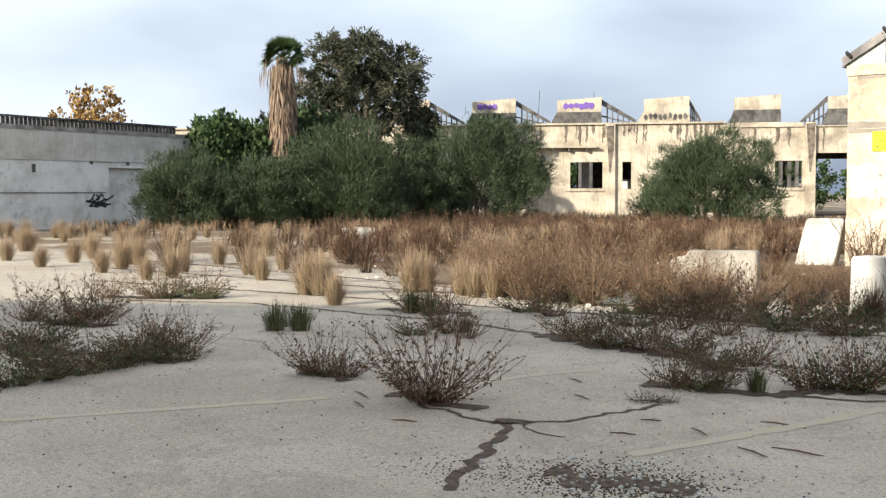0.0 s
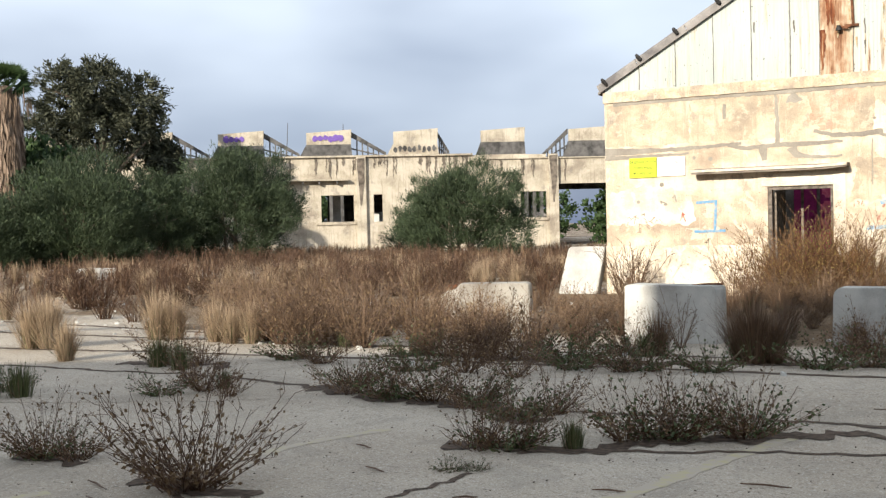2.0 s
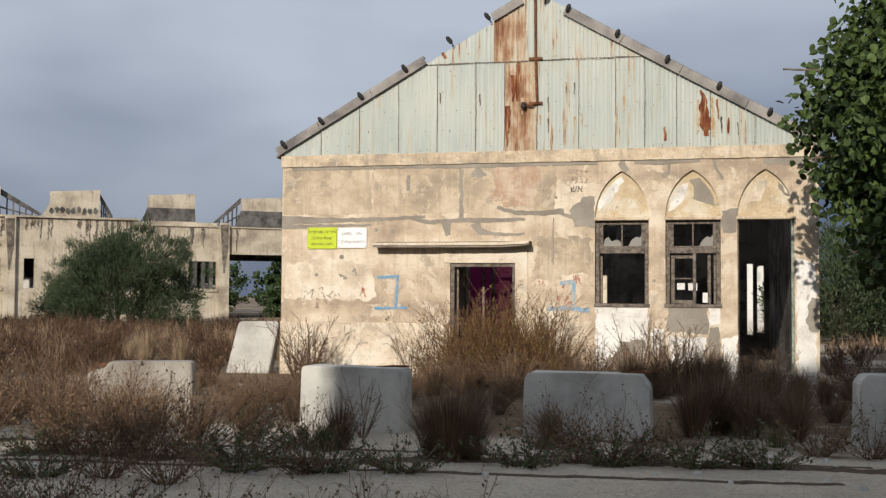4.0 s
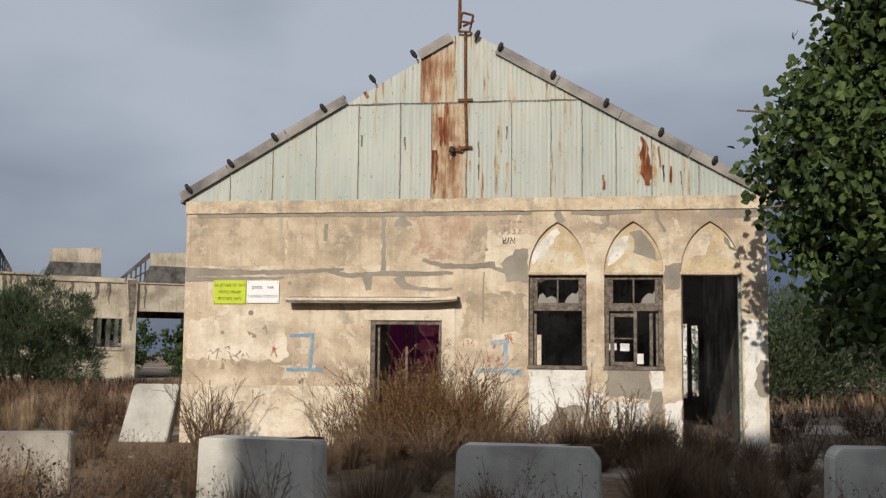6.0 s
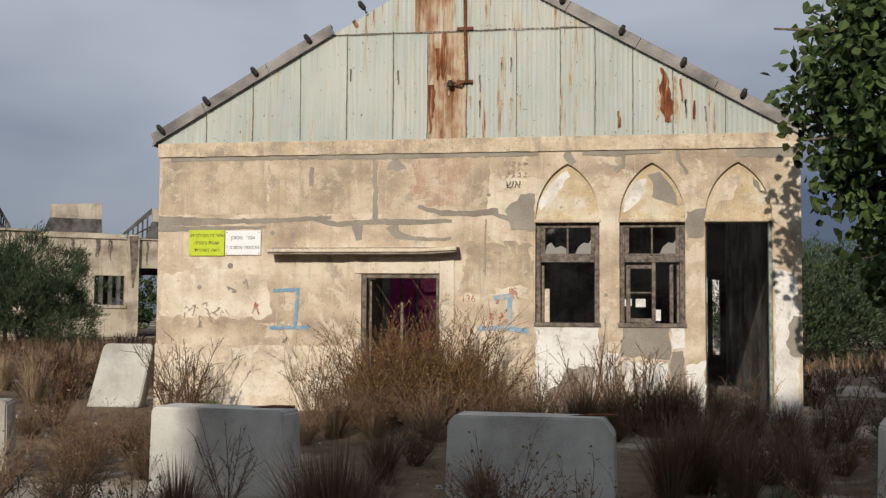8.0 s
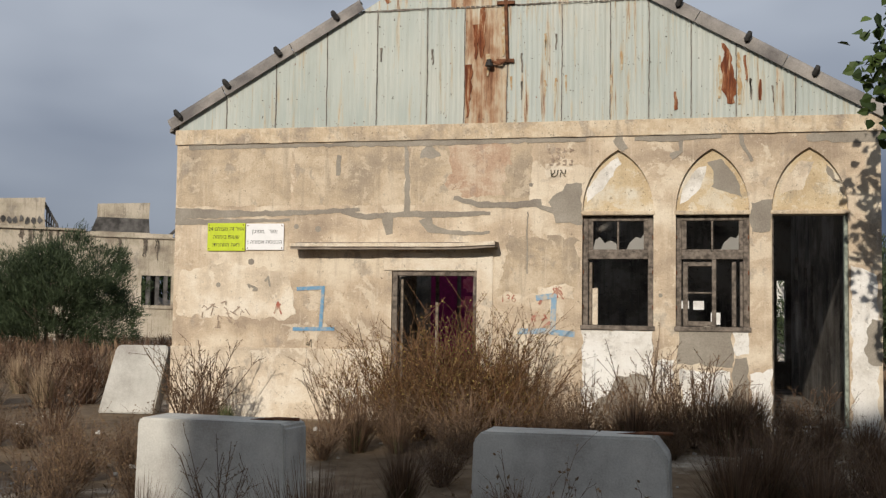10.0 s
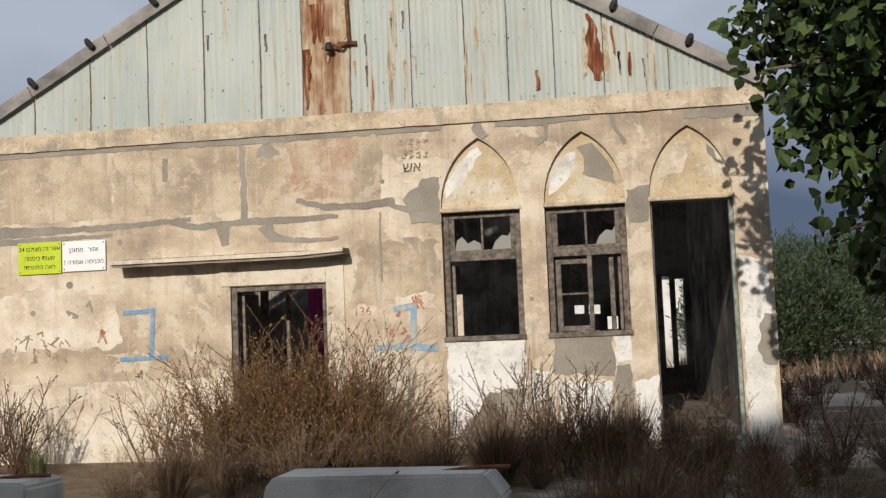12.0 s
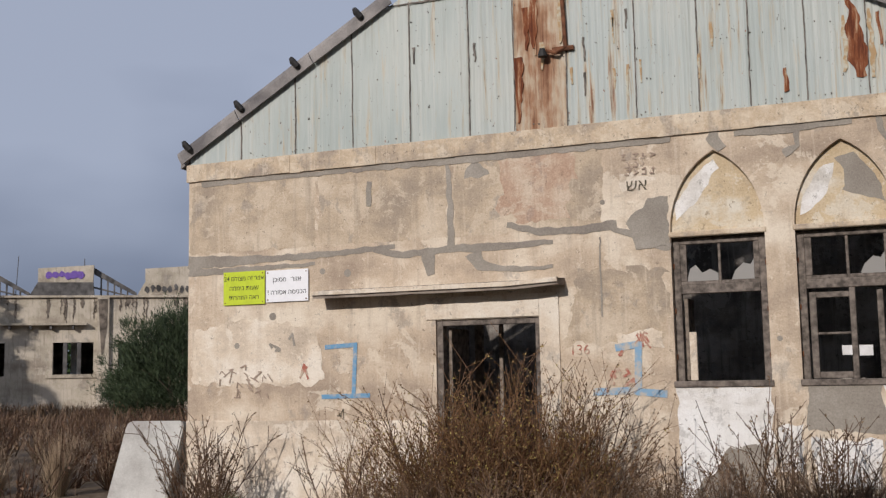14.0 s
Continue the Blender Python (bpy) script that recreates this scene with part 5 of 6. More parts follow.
def plant(kind, x, y, s=1.0, sz=None, i=None):
    """Sets a plant of a kind at x, y; the first of each mesh is the template itself."""
    pool = TEMPLATES[kind]
    t = pool[random.randrange(len(pool)) if i is None else i % len(pool)]
    m = pose(x, y, gz(x, y) - 0.015, 0, 0, rnd(0, 360))
    k = (sz or s)
    scale = Matrix.Diagonal((s, s, k, 1))
    if t.name not in used:
        used.add(t.name)
        t["group"] = {"straw": "bunch grass", "green": "green tufts", "btuft": "brown tufts"}.get(kind, kind + " weeds")
        first.append((t, m @ scale))
        return
    ob = copy_thing(t, m)
    ob.scale = (s, s, k)


first = []
random.seed(77)
# near bushes on the slab
for kind, x, y, s in [
    ("dark", 4.2, -17.75, 1.3), ("dark", 4.28, -17.65, 1.15), ("dark", 2.55, -17.45, 0.85), ("dark", 2.85, -17.4, 0.7), ("low", 2.6, -17.4, 0.8),
    ("dark", 1.4, -14.5, 0.9), ("dark", 0.9, -14.2, 0.7), ("dark", 1.9, -14.7, 0.6), ("low", 1.2, -14.9, 0.8), ("green", 1.5, -14.3, 0.6),
    ("dark", -0.6, -13.0, 1.15), ("dark", -0.2, -12.8, 0.9), ("green", -0.5, -13.2, 1.1), ("green", -0.05, -13.3, 1.0),
    ("low", 0.2, -18.9, 1.0), ("low", -0.5, -18.7, 1.1), ("low", 0.6, -18.2, 1.0), ("low", 0.0, -17.7, 1.0), ("dark", -0.7, -17.1, 0.85), ("dark", 0.35, -17.6, 0.8), ("low", -1.3, -18.2, 1.2), ("dark", -1.0, -18.6, 0.8), ("low", 0.9, -17.8, 0.7),
    ("dark", -2.7, -17.0, 1.2), ("dark", -3.1, -16.6, 1.1), ("dark", -2.3, -16.9, 0.9), ("dark", -3.6, -17.2, 1.0), ("low", -2.8, -17.1, 1.1),
    ("dark", -5.0, -14.4, 1.1), ("dark", -4.6, -13.8, 1.0), ("dark", -5.6, -14.9, 0.9), ("low", -5.0, -14.2, 1.3), ("low", -4.4, -13.9, 1.1),
    ("green", -0.34, -15.7, 1.0), ("green", -0.1, -15.5, 1.05), ("low", -0.6, -15.3, 0.9),
    # the belt across the yard
    ("dark", 2.9, -14.1, 0.9), ("dark", 3.3, -14.2, 0.8), ("dark", 3.9, -14.2, 1.0), ("low", 3.5, -14.2, 1.2), ("dark", 4.4, -14.4, 0.85), ("low", 4.3, -14.0, 1.0), ("low", 2.6, -13.6, 1.0),
    ("dark", 5.3, -15.9, 0.85), ("dark", 5.55, -15.7, 0.75), ("low", 5.5, -15.8, 0.9), ("green", 5.9, -15.6, 0.7), ("dark", 6.15, -15.2, 0.9), ("dark", 6.5, -15.0, 0.95), ("dark", 6.9, -14.8, 0.9), ("low", 6.3, -15.0, 1.3), ("low", 6.9, -14.6, 1.2), 
    ("low", 5.0, -14.7, 1.1), ("dark", 5.2, -14.4, 0.8), ("low", 5.45, -16.6, 0.35), ("low", 5.6, -16.5, 0.3),
    ("dark", 4.75, -11.6, 1.0), ("low", 4.9, -11.4, 1.2), ("low", 5.6, -11.2, 1.2), ("low", 4.2, -11.6, 1.2),
    ("dark", -0.4, -10.0, 1.7), ("dark", 0.0, -9.8, 1.5), ("dark", -0.9, -9.9, 1.4), ("green", 0.1, -10.2, 0.8), ("brown", -0.6, -9.6, 0.9),
    ("dark", 2.5, -11.0, 1.5), ("dark", 2.9, -10.9, 1.4), ("dark", 2.1, -10.9, 1.3), ("dark", 3.3, -10.8, 1.3), ("brown", 2.6, -10.6, 0.9), ("low", 3.8, -10.9, 1.4), ("low", 1.6, -10.9, 1.2),
    # the long mat beside the first bushes and the brown growth before the pale block
    ("low", 0.9, -19.3, 1.0), ("low", 0.9, -18.9, 1.0), ("low", 0.8, -18.5, 1.0), ("low", 0.6, -18.0, 1.0), ("dark", 0.5, -17.5, 0.8), ("low", 1.0, -19.6, 1.0), ("dark", 0.8, -18.7, 0.7), ("dark", 0.95, -19.2, 0.7), ("dark", 0.4, -18.1, 0.75),
    ("brown", -1.0, -10.2, 1.2), ("brown", -0.3, -10.6, 1.0), ("brown", 0.4, -10.2, 1.1), ("brown", -1.8, -9.6, 1.2), ("brown", 0.9, -9.4, 1.1), ("brown", -2.6, -9.3, 1.2), ("brown", -0.9, -8.7, 1.3), ("brown", 0.2, -8.4, 1.2), ("brown", -1.9, -8.1, 1.3), ("brown", 1.6, -9.0, 1.0), ("brown", -3.4, -8.5, 1.2), ("brown", -2.8, -7.4, 1.3), ("brown", -1.2, -7.2, 1.3), ("brown", -4.2, -7.7, 1.2), ("straw", -2.2, -10.3, 1.0), ("straw", 0.0, -7.6, 1.1), ("brown", -4.9, -6.6, 1.3), ("brown", -3.6, -6.2, 1.3), ("brown", 2.3, -8.7, 0.9), ("brown", 2.9, -8.4, 0.8),
    ("dark", 3.2, -12.3, 1.1), ("dark", 3.9, -12.5, 1.0), ("low", 2.6, -12.4, 1.2), ("dark", 1.2, -12.2, 1.1), ("low", 0.6, -12.0, 1.2),
    # before and around the blocks
    ("btuft", 5.75, -10.0, 1.25), ("btuft", 5.6, -9.9, 1.1), ("btuft", 5.95, -9.9, 1.0), ("btuft", 4.35, -9.3, 0.95), ("green", 4.3, -9.6, 0.9), ("low", 4.0, -9.4, 1.3), ("dark", 3.9, -9.2, 1.0),
    ("dark", 6.7, -7.7, 1.3), ("dark", 6.5, -7.9, 0.95), ("btuft", 6.45, -7.3, 0.85), ("dark", 7.4, -9.6, 1.1), ("dark", 7.0, -9.8, 0.9), ("dark", 7.8, -9.5, 1.0), ("low", 7.4, -9.9, 1.4), ("low", 6.6, -10.3, 1.4), ("low", 8.2, -9.8, 1.4), ("low", 8.9, -9.5, 1.4),
    ("grey", 4.0, -7.3, 0.55), ("low", 5.2, -7.1, 1.0), ("dark", 0.4, -7.6, 1.2), ("dark", 1.3, -7.9, 1.0), ("brown", 1.9, -6.2, 0.9), ("brown", 1.5, -5.2, 0.9), ("brown", 2.2, -4.6, 0.9), ("brown", 2.5, -5.8, 0.8),
    ("btuft", 8.2, -5.9, 1.3), ("btuft", 8.5, -5.5, 1.3), ("btuft", 8.9, -5.9, 1.1), ("btuft", 9.5, -6.0, 1.0), ("brown", 8.6, -5.2, 1.0), ("brown", 9.3, -5.0, 0.9), ("green", 9.2, -6.6, 1.0), ("dark", 9.6, -7.5, 1.2), ("dark", 10.2, -7.6, 1.1),
    ("btuft", 5.15, -5.6, 1.0), ("brown", 5.3, -4.6, 0.8), ("dark", 11.0, -7.4, 1.3), ("dark", 11.6, -7.2, 1.2),
    # along the facade
    ("rusty", 4.1, -1.3, 1.0), ("rusty", 4.75, -1.2, 1.05), ("rusty", 5.3, -1.1, 0.95), ("rusty", 4.4, -2.0, 0.9), ("rusty", 5.0, -2.1, 0.85), ("rusty", 3.6, -1.5, 0.75), ("grey", 5.6, -0.9, 1.05), ("rusty", 5.7, -1.6, 0.75),
    ("grey", 3.7, -0.9, 1.0), ("grey", 3.1, -1.2, 0.65), ("brown", 4.4, -2.8, 0.9), ("brown", 5.2, -2.9, 0.9), ("btuft", 3.9, -3.0, 1.0),
    ("grey", 0.95, -0.8, 0.95), ("grey", 0.7, -1.0, 0.7), ("brown", 1.2, -1.0, 0.6), ("green", 1.5, -1.3, 0.9),
    ("grey", 7.2, -1.1, 0.9), ("grey", 7.6, -1.3, 0.95), ("grey", 8.0, -1.0, 0.9), ("grey", 7.9, -1.7, 0.8), ("brown", 7.0, -1.5, 0.9), ("brown", 7.6, -2.0, 1.0), ("brown", 8.2, -1.9, 0.9), ("brown", 6.3, -1.6, 0.8), ("btuft", 8.6, -1.4, 1.2), ("btuft", 8.3, -2.2, 1.2), ("btuft", 7.2, -2.6, 1.2), ("btuft", 9.1, -1.2, 0.9), ("grey", 9.6, -1.0, 0.6), ("grey", 6.5, -1.2, 0.7),
    ("btuft", 9.5, -1.7, 0.8), ("brown", 9.2, -2.2, 0.7), ("grey", 10.8, -1.4, 0.6), ("brown", 10.6, -2.2, 0.7), ("brown", 11.4, -2.6, 0.7), ("btuft", 10.2, -2.8, 0.8), ("grey", 9.5, 0.7, 0.5), ("brown", 6.6, -2.6, 0.8), ("brown", 6.0, -2.6, 0.8),
]:
    plant(kind, x, y, s)
# thick dry growth along the foot of the facade
random.seed(202)
for _ in range(24):
    x, y = rnd(3.3, 9.7), rnd(-3.6, -0.7)
    q = random.random()
    plant("brown" if q < 0.45 else "btuft" if q < 0.85 else "grey", x, y, rnd(0.5, 0.85) * (0.7 if x > 8.9 else 1))
for x, y, z in [(4.6, -1.7, 0.9), (5.1, -0.9, 1.0)]:
    plant("rusty", x, y, z)
for _ in range(16):
    plant("brown" if random.random() < 0.6 else "btuft", rnd(7.6, 12.5), rnd(-6.0, -2.5), rnd(0.6, 0.95))
for x, y, z in [(1.0, -1.0, 0.85), (0.8, -1.2, 0.7)]:
    plant("grey", x, y, z)
for _ in range(10):
    plant("brown", rnd(-3.5, 2.6), rnd(-6.0, -2.2), rnd(0.45, 0.7))
# straw tufts on the pale slab
for x, y, s in [(-2.1, -13.2, 0.85), (-3.84, -12.3, 1.15), (-3.6, -12.2, 1.1), (-8.74, -11.7, 1.0), (-8.47, -10.0, 1.0), (-8.54, -12.4, 0.8), (-11.8, -11.0, 1.1), (-3.3, -10.4, 1.2), (-3.1, -10.2, 1.0), (-1.73, -10.5, 0.9), (-1.5, -10.3, 1.0), (-14.5, -10.7, 1.0), (-20.6, -9.0, 1.1), (-11.8, -8.4, 1.0), (-10.0, -10.6, 1.0), (-12.4, -10.2, 1.1), (-6.4, -9.8, 1.0), (-7.0, -10.8, 0.9), (-13.0, -9.0, 1.1), (-15.6, -9.6, 1.0), (-17.5, -8.6, 1.1), (-9.6, -8.2, 1.0), (-5.4, -8.0, 1.0), (1.2, -7.6, 1.0), (0.9, -8.0, 1.0), (-10.9, -12.0, 0.9), (-13.6, -12.0, 0.9), (-16.6, -11.4, 1.0)]:
    plant("straw", x, y, s)
random.seed(123)
for _ in range(95):
    d, a = rnd(0, 1), rnd(0, 1)
    plant("straw", -34 + 30 * a + 4 * d, -12 + 14 * d + 6 * a, rnd(0.7, 1.15))
# brown thicket between the yard and the shrubs, too dense to count
thicket = Soup()


def clump(x, y, s, sz, n=46):
    """A dried weed of bent stalks and side twigs."""
    for _ in range(n):
        a, lean = rnd(0, 6.283), abs(random.gauss(0, 1)) * 0.55
        p = Vector((x + math.cos(a) * rnd(0, 0.15), y + math.sin(a) * rnd(0, 0.15), gz(x, y) - 0.02))
        d = Vector((math.cos(a) * lean, math.sin(a) * lean, 1)).normalized()
        l = 0.95 * sz * rnd(0.45, 1.0)
        m = p + d * l * 0.5
        e = m + (d + unit() * 0.25).normalized() * l * 0.5
        thicket.rod([p, m, e], 0.0075 * s, 0.003 * s)
        for _ in range(4):
            q = m.lerp(e, rnd(-0.3, 1.0))
            thicket.blade(q, (d + unit() * 0.9).normalized(), l * rnd(0.1, 0.3), 0.009, 0.1)
        for _ in range(3):
            thicket.leaf(m.lerp(e, rnd(0, 1.1)) + unit() * 0.03, unit() * 0.05, 0.03, unit())


for _ in range(170):
    a, d = rnd(0, 1), rnd(0, 1) ** 0.8
    x, y = -15 + 15 * a + 0 * d, -6.5 + 16 * d + rnd(-1, 1) - 3.5 * (1 - a)
    if -1.5 < x and y > -2.2:
        continue
    if random.random() < 0.86:
        clump(x, y, rnd(0.85, 1.4), rnd(0.8, 1.2))
    else:
        plant("straw", x, y, rnd(0.85, 1.2))
for _ in range(90):
    x, y = rnd(-34, -2), rnd(8, 22)
    clump(x, y, rnd(0.9, 1.4), rnd(0.7, 1.1), 34)
for _ in range(40):
    clump(rnd(11, 22), rnd(-2, 14), rnd(0.7, 1.1), rnd(0.4, 0.8), 34)
tagged(new("weed_thicket", thicket.mesh("weed_thicket", mat_leaf("thicket_brown", (0.062, 0.034, 0.022), (0.175, 0.103, 0.06)))), "reddish brown thicket of dried weeds", "weeds", kind="stuff")
for t, m in first:
    t.matrix_world = m

# far dry grass, one sheet of tufts
random.seed(5)
far = Soup()
for _ in range(5200):
    a = rnd(0, 1)
    x, y = rnd(-42, -8), rnd(-9, 34)
    if random.random() < 0.35:
        x, y = rnd(8, 40), rnd(12, 34)
    if y < -6 - 0.25 * (x + 8):
        continue
    patch = noise.noise((x * 0.16, y * 0.16, 3.3)) + 0.5 * noise.noise((x * 0.5, y * 0.5, 8.1))
    if patch < -0.12:
        continue
    p = Vector((x, y, -0.02))
    h = rnd(0.3, 0.62) + 0.35 * max(0, patch)
    for _ in range(5):
        d = Vector((rnd(-0.6, 0.6), rnd(-0.6, 0.6), 1)).normalized()
        far.blade(p + Vector((rnd(-0.2, 0.2), rnd(-0.2, 0.2), 0)), d, h, rnd(0.03, 0.07), rnd(0, 0.3))
ob = new("dry_grass", far.mesh("dry_grass", mat_leaf("far_straw", (0.10, 0.064, 0.04), (0.235, 0.155, 0.092))))
tagged(ob, "tawny dry grass covering the far yard", "grass", kind="stuff")


# ---- shrubs and trees ----
def crown(seed, clumps, per, size, leaf, width, mat_name, centre, radii, spiky=0.5):
    """Leaves in many clumps round an uneven ellipsoid."""
    random.seed(seed)
    s = Soup()
    for _ in range(clumps):
        u = unit()
        if u.z < -0.9:
            u.z = -u.z
        k = rnd(0.12, 1.0) ** 0.5
        wob = 1 + 0.4 * noise.noise(u * 1.7 + Vector((seed, 0, 0))) + 0.22 * noise.noise(u * 4 + Vector((0, seed, 0)))
        c = centre + Vector((u.x * radii[0], u.y * radii[1], u.z * radii[2])) * k * wob
        out = (u + Vector((0, 0, spiky))).normalized()
        cs = size * rnd(0.6, 1.3)
        for _ in range(per):
            p = c + unit() * cs * rnd(0.2, 1)
            d = (out + unit() * 0.75).normalized() * leaf * rnd(0.6, 1.3)
            s.leaf(p, d, width * rnd(0.7, 1.3), unit())
    return s


def limbs(bm, base, top, r, n, reach, seed):
    random.seed(seed)
    mid = base.lerp(top, 0.5) + Vector((rnd(-0.2, 0.2), rnd(-0.2, 0.2), 0))
    tube(bm, [base, mid, top], [r, r * 0.75, r * 0.45], 9)
    for i in range(n):
        a = 6.283 * i / n + rnd(-0.4, 0.4)
        p = base.lerp(top, rnd(0.35, 0.95))
        e = p + Vector((math.cos(a) * reach, math.sin(a) * reach, rnd(0.3, 1.0) * reach))
        tube(bm, [p, p.lerp(e, 0.5) + Vector((0, 0, 0.1 * reach)), e], [r * 0.4, r * 0.28, r * 0.1], 6)


def shrub(label, x, y, rx, ry, h, seed, mat, clumps=240, per=110, leaf=0.24, width=0.028, size=0.5, name="shrub", cat="shrub", spiky=1.1):
    root = thing(name, label, cat, pose(x, y, 0))
    bm = bm_new()
    for i in range(4):
        random.seed(seed + i)
        limbs(bm, Vector((rnd(-0.5, 0.5), rnd(-0.5, 0.5), -0.1)), Vector((rnd(-1, 1) * rx * 0.4, rnd(-1, 1) * ry * 0.4, h * 0.6)), 0.1, 3, rx * 0.35, seed + 9 + i)
    part("trunk", bm, BARK, root)
    s = crown(seed, clumps, per, size, leaf, width, mat, Vector((0, 0, h * 0.44)), (rx, ry, h * 0.56), spiky)
    ob = new("crown", s.mesh("crown", mat))
    ob.parent = root
    return root


shrub("large feathery green shrub in front of the trees", -30.0, 12.0, 3.6, 3.0, 4.7, 1, LEAF_SHRUB, 560)
shrub("large feathery green shrub in front of the factory", -26.6, 18.6, 3.5, 3.2, 5.6, 2, LEAF_SHRUB, 560)
shrub("feathery green shrub in front of the factory windows", -17.4, 24.7, 3.9, 3.0, 4.3, 3, LEAF_SHRUB, 560)
shrub("feathery green shrub between two larger shrubs", -28.8, 15.4, 3.0, 2.6, 4.3, 14, LEAF_SHRUB, 420)
for lx, ly, h, sd in ((18.5, 24, 6.5, 15), (23.5, 27, 6.0, 16), (12.0, 26, 6.0, 17), (4.0, 25, 5.5, 18)):
    q = FACT @ Vector((lx, ly, 0))
    shrub("green tree standing behind the factory", q.x, q.y, 3.6, 3.0, h, sd, LEAF_GREEN, 180, 36, 0.3, 0.2, 0.6, "tree", "tree")
shrub("feathery green shrub beside the low white building", -35.0, 6.0, 2.6, 2.3, 3.5, 4, LEAF_SHRUB, 340)
shrub("feathery green shrub beside the low white building", -32.6, 8.8, 2.6, 2.0, 3.3, 5, LEAF_SHRUB, 340)
shrub("dense dark green tree behind the feathery shrubs", -42.0, 13.4, 3.9, 3.4, 5.8, 6, LEAF_GREEN, 760, 36, 0.3, 0.2, 0.6, "tree", "tree")
shrub("dense dark green tree behind the feathery shrubs", -39.6, 17.4, 3.6, 3.0, 6.2, 7, LEAF_GREEN, 620, 36, 0.3, 0.2, 0.6, "tree", "tree")
shrub("small green shrub growing by the factory opening", -19.0, 50.2, 2.6, 1.6, 3.9, 8, LEAF_GREEN, 130, 36, 0.3, 0.2, 0.5)
shrub("small green shrub below the factory windows", -23.2, 29.5, 1.6, 1.4, 2.4, 9, LEAF_SHRUB, 110)
for i, (x, y, r, h) in enumerate([(13.5, 22, 3, 4.0), (17.5, 24, 3.5, 4.6), (22, 22, 3.5, 4.2), (26, 26, 4, 5.0), (31, 22, 4, 4.6), (14.5, 32, 4, 6.0), (20, 36, 4, 6.5)]):
    shrub("green thicket at the far edge of the yard", x, y, r, r * 0.8, h * 0.86, 20 + i, LEAF_SHRUB, 200, 80, 0.22, 0.05, 0.6)
shrub("autumn yellow tree crown behind the low building", -55.4, 12.4, 3.2, 2.4, 8.4, 31, LEAF_YELLOW, 300, 26, 0.28, 0.2, 0.55, "tree", "tree")
shrub("dull green tree behind the low building", -58.0, 4.5, 3.0, 2.5, 7.6, 32, LEAF_EUC, 150, 30, 0.3, 0.16, 0.6, "tree", "tree")
shrub("dull green tree behind the low building", -57.0, -2.5, 3.0, 2.5, 7.2, 33, LEAF_GREEN, 150, 30, 0.3, 0.16, 0.6, "tree", "tree")


# eucalyptus: several rounded masses on a forked trunk
euc = thing("eucalyptus_tree", "tall grey green eucalyptus with a dense uneven crown", "tree", pose(-41.2, 23.2, 0))
bm = bm_new()
limbs(bm, Vector((0, 0, -0.2)), Vector((0.5, 0.3, 8.5)), 0.4, 7, 3.2, 91)
part("trunk", bm, BARK, euc)
s = Soup()
for i, (cx, cy, cz, r, h) in enumerate([(-1.3, -1.2, 9.0, 2.3, 2.5), (0.2, 0.2, 10.2, 2.0, 1.9), (1.6, 1.7, 9.2, 1.9, 1.9), (1.5, 1.6, 7.2, 2.1, 2.2), (-1.7, -1.6, 6.9, 2.2, 2.3), (0.1, 0, 7.6, 2.5, 2.4), (-3.4, -3.6, 5.4, 1.5, 1.6), (2.6, 2.9, 5.6, 1.2, 1.3)]):
    q = crown(300 + i, 130, 55, 0.42, 0.28, 0.085, None, Vector((cx, cy, cz)), (r, r, h), -0.3)
    k = len(s.v)
    s.v += q.v
    s.f += [tuple(j + k for j in f) for f in q.f]
ob = new("crown", s.mesh("crown", LEAF_EUC))
ob.parent = euc

# fan palm with a thick skirt of dead fronds
palm = thing("fan_palm", "tall fan palm with a thick skirt of dead brown fronds", "palm", pose(-38.4, 14.8, 0))
bm = bm_new()
tube(bm, [(0, 0, 0), (0.1, 0.1, 4), (-0.05, 0, 9.2)], [0.45, 0.4, 0.32], 10)
part("trunk", bm, BARK, palm)
random.seed(8)
s = Soup()
for _ in range(2600):
    z = rnd(3.2, 8.9)
    a = rnd(0, 6.283)
    r = 0.5 + 0.2 * math.sin((z - 3.2) / 5.7 * 3.1) + rnd(-0.12, 0.1)
    p = Vector((math.cos(a) * r, math.sin(a) * r, z))
    d = Vector((math.cos(a) * rnd(-0.1, 0.22), math.sin(a) * rnd(-0.1, 0.22), -1)).normalized()
    s.leaf(p, d * rnd(0.5, 1.1), rnd(0.06, 0.14), Vector((math.cos(a), math.sin(a), 0)))
for _ in range(80):
    a, r = rnd(0, 6.283), rnd(0.7, 1.3)
    p = Vector((math.cos(a) * r, math.sin(a) * r, rnd(8.3, 9.3)))
    s.leaf(p, Vector((rnd(-0.1, 0.1), rnd(-0.1, 0.1), -1)) * rnd(0.7, 1.6), rnd(0.04, 0.08), unit())
ob = new("dead_fronds", s.mesh("dead_fronds", PALM_BARK))
ob.parent = palm
tagged(ob, "hanging dead brown fronds")
s = Soup()
for i in range(46):
    a, el = rnd(0, 6.283), rnd(-0.25, 1.2)
    d = Vector((math.cos(a) * math.cos(el), math.sin(a) * math.cos(el), math.sin(el)))
    p = Vector((0, 0, 9.2)) + d * 0.75
    s.rod([Vector((0, 0, 9.2)), p], 0.025, 0.018)
    u = d.orthogonal().normalized()
    w = d.cross(u)
    for k in range(17):
        f = -1.25 + 2.5 * k / 16
        dd = (d * math.cos(f) + u * math.sin(f)).normalized()
        s.leaf(p, dd * rnd(0.5, 0.8) - Vector((0, 0, 0.12)), 0.085, w)
ob = new("fronds", s.mesh("fronds", LEAF_GREEN))
ob.parent = palm
tagged(ob, "green fan fronds")

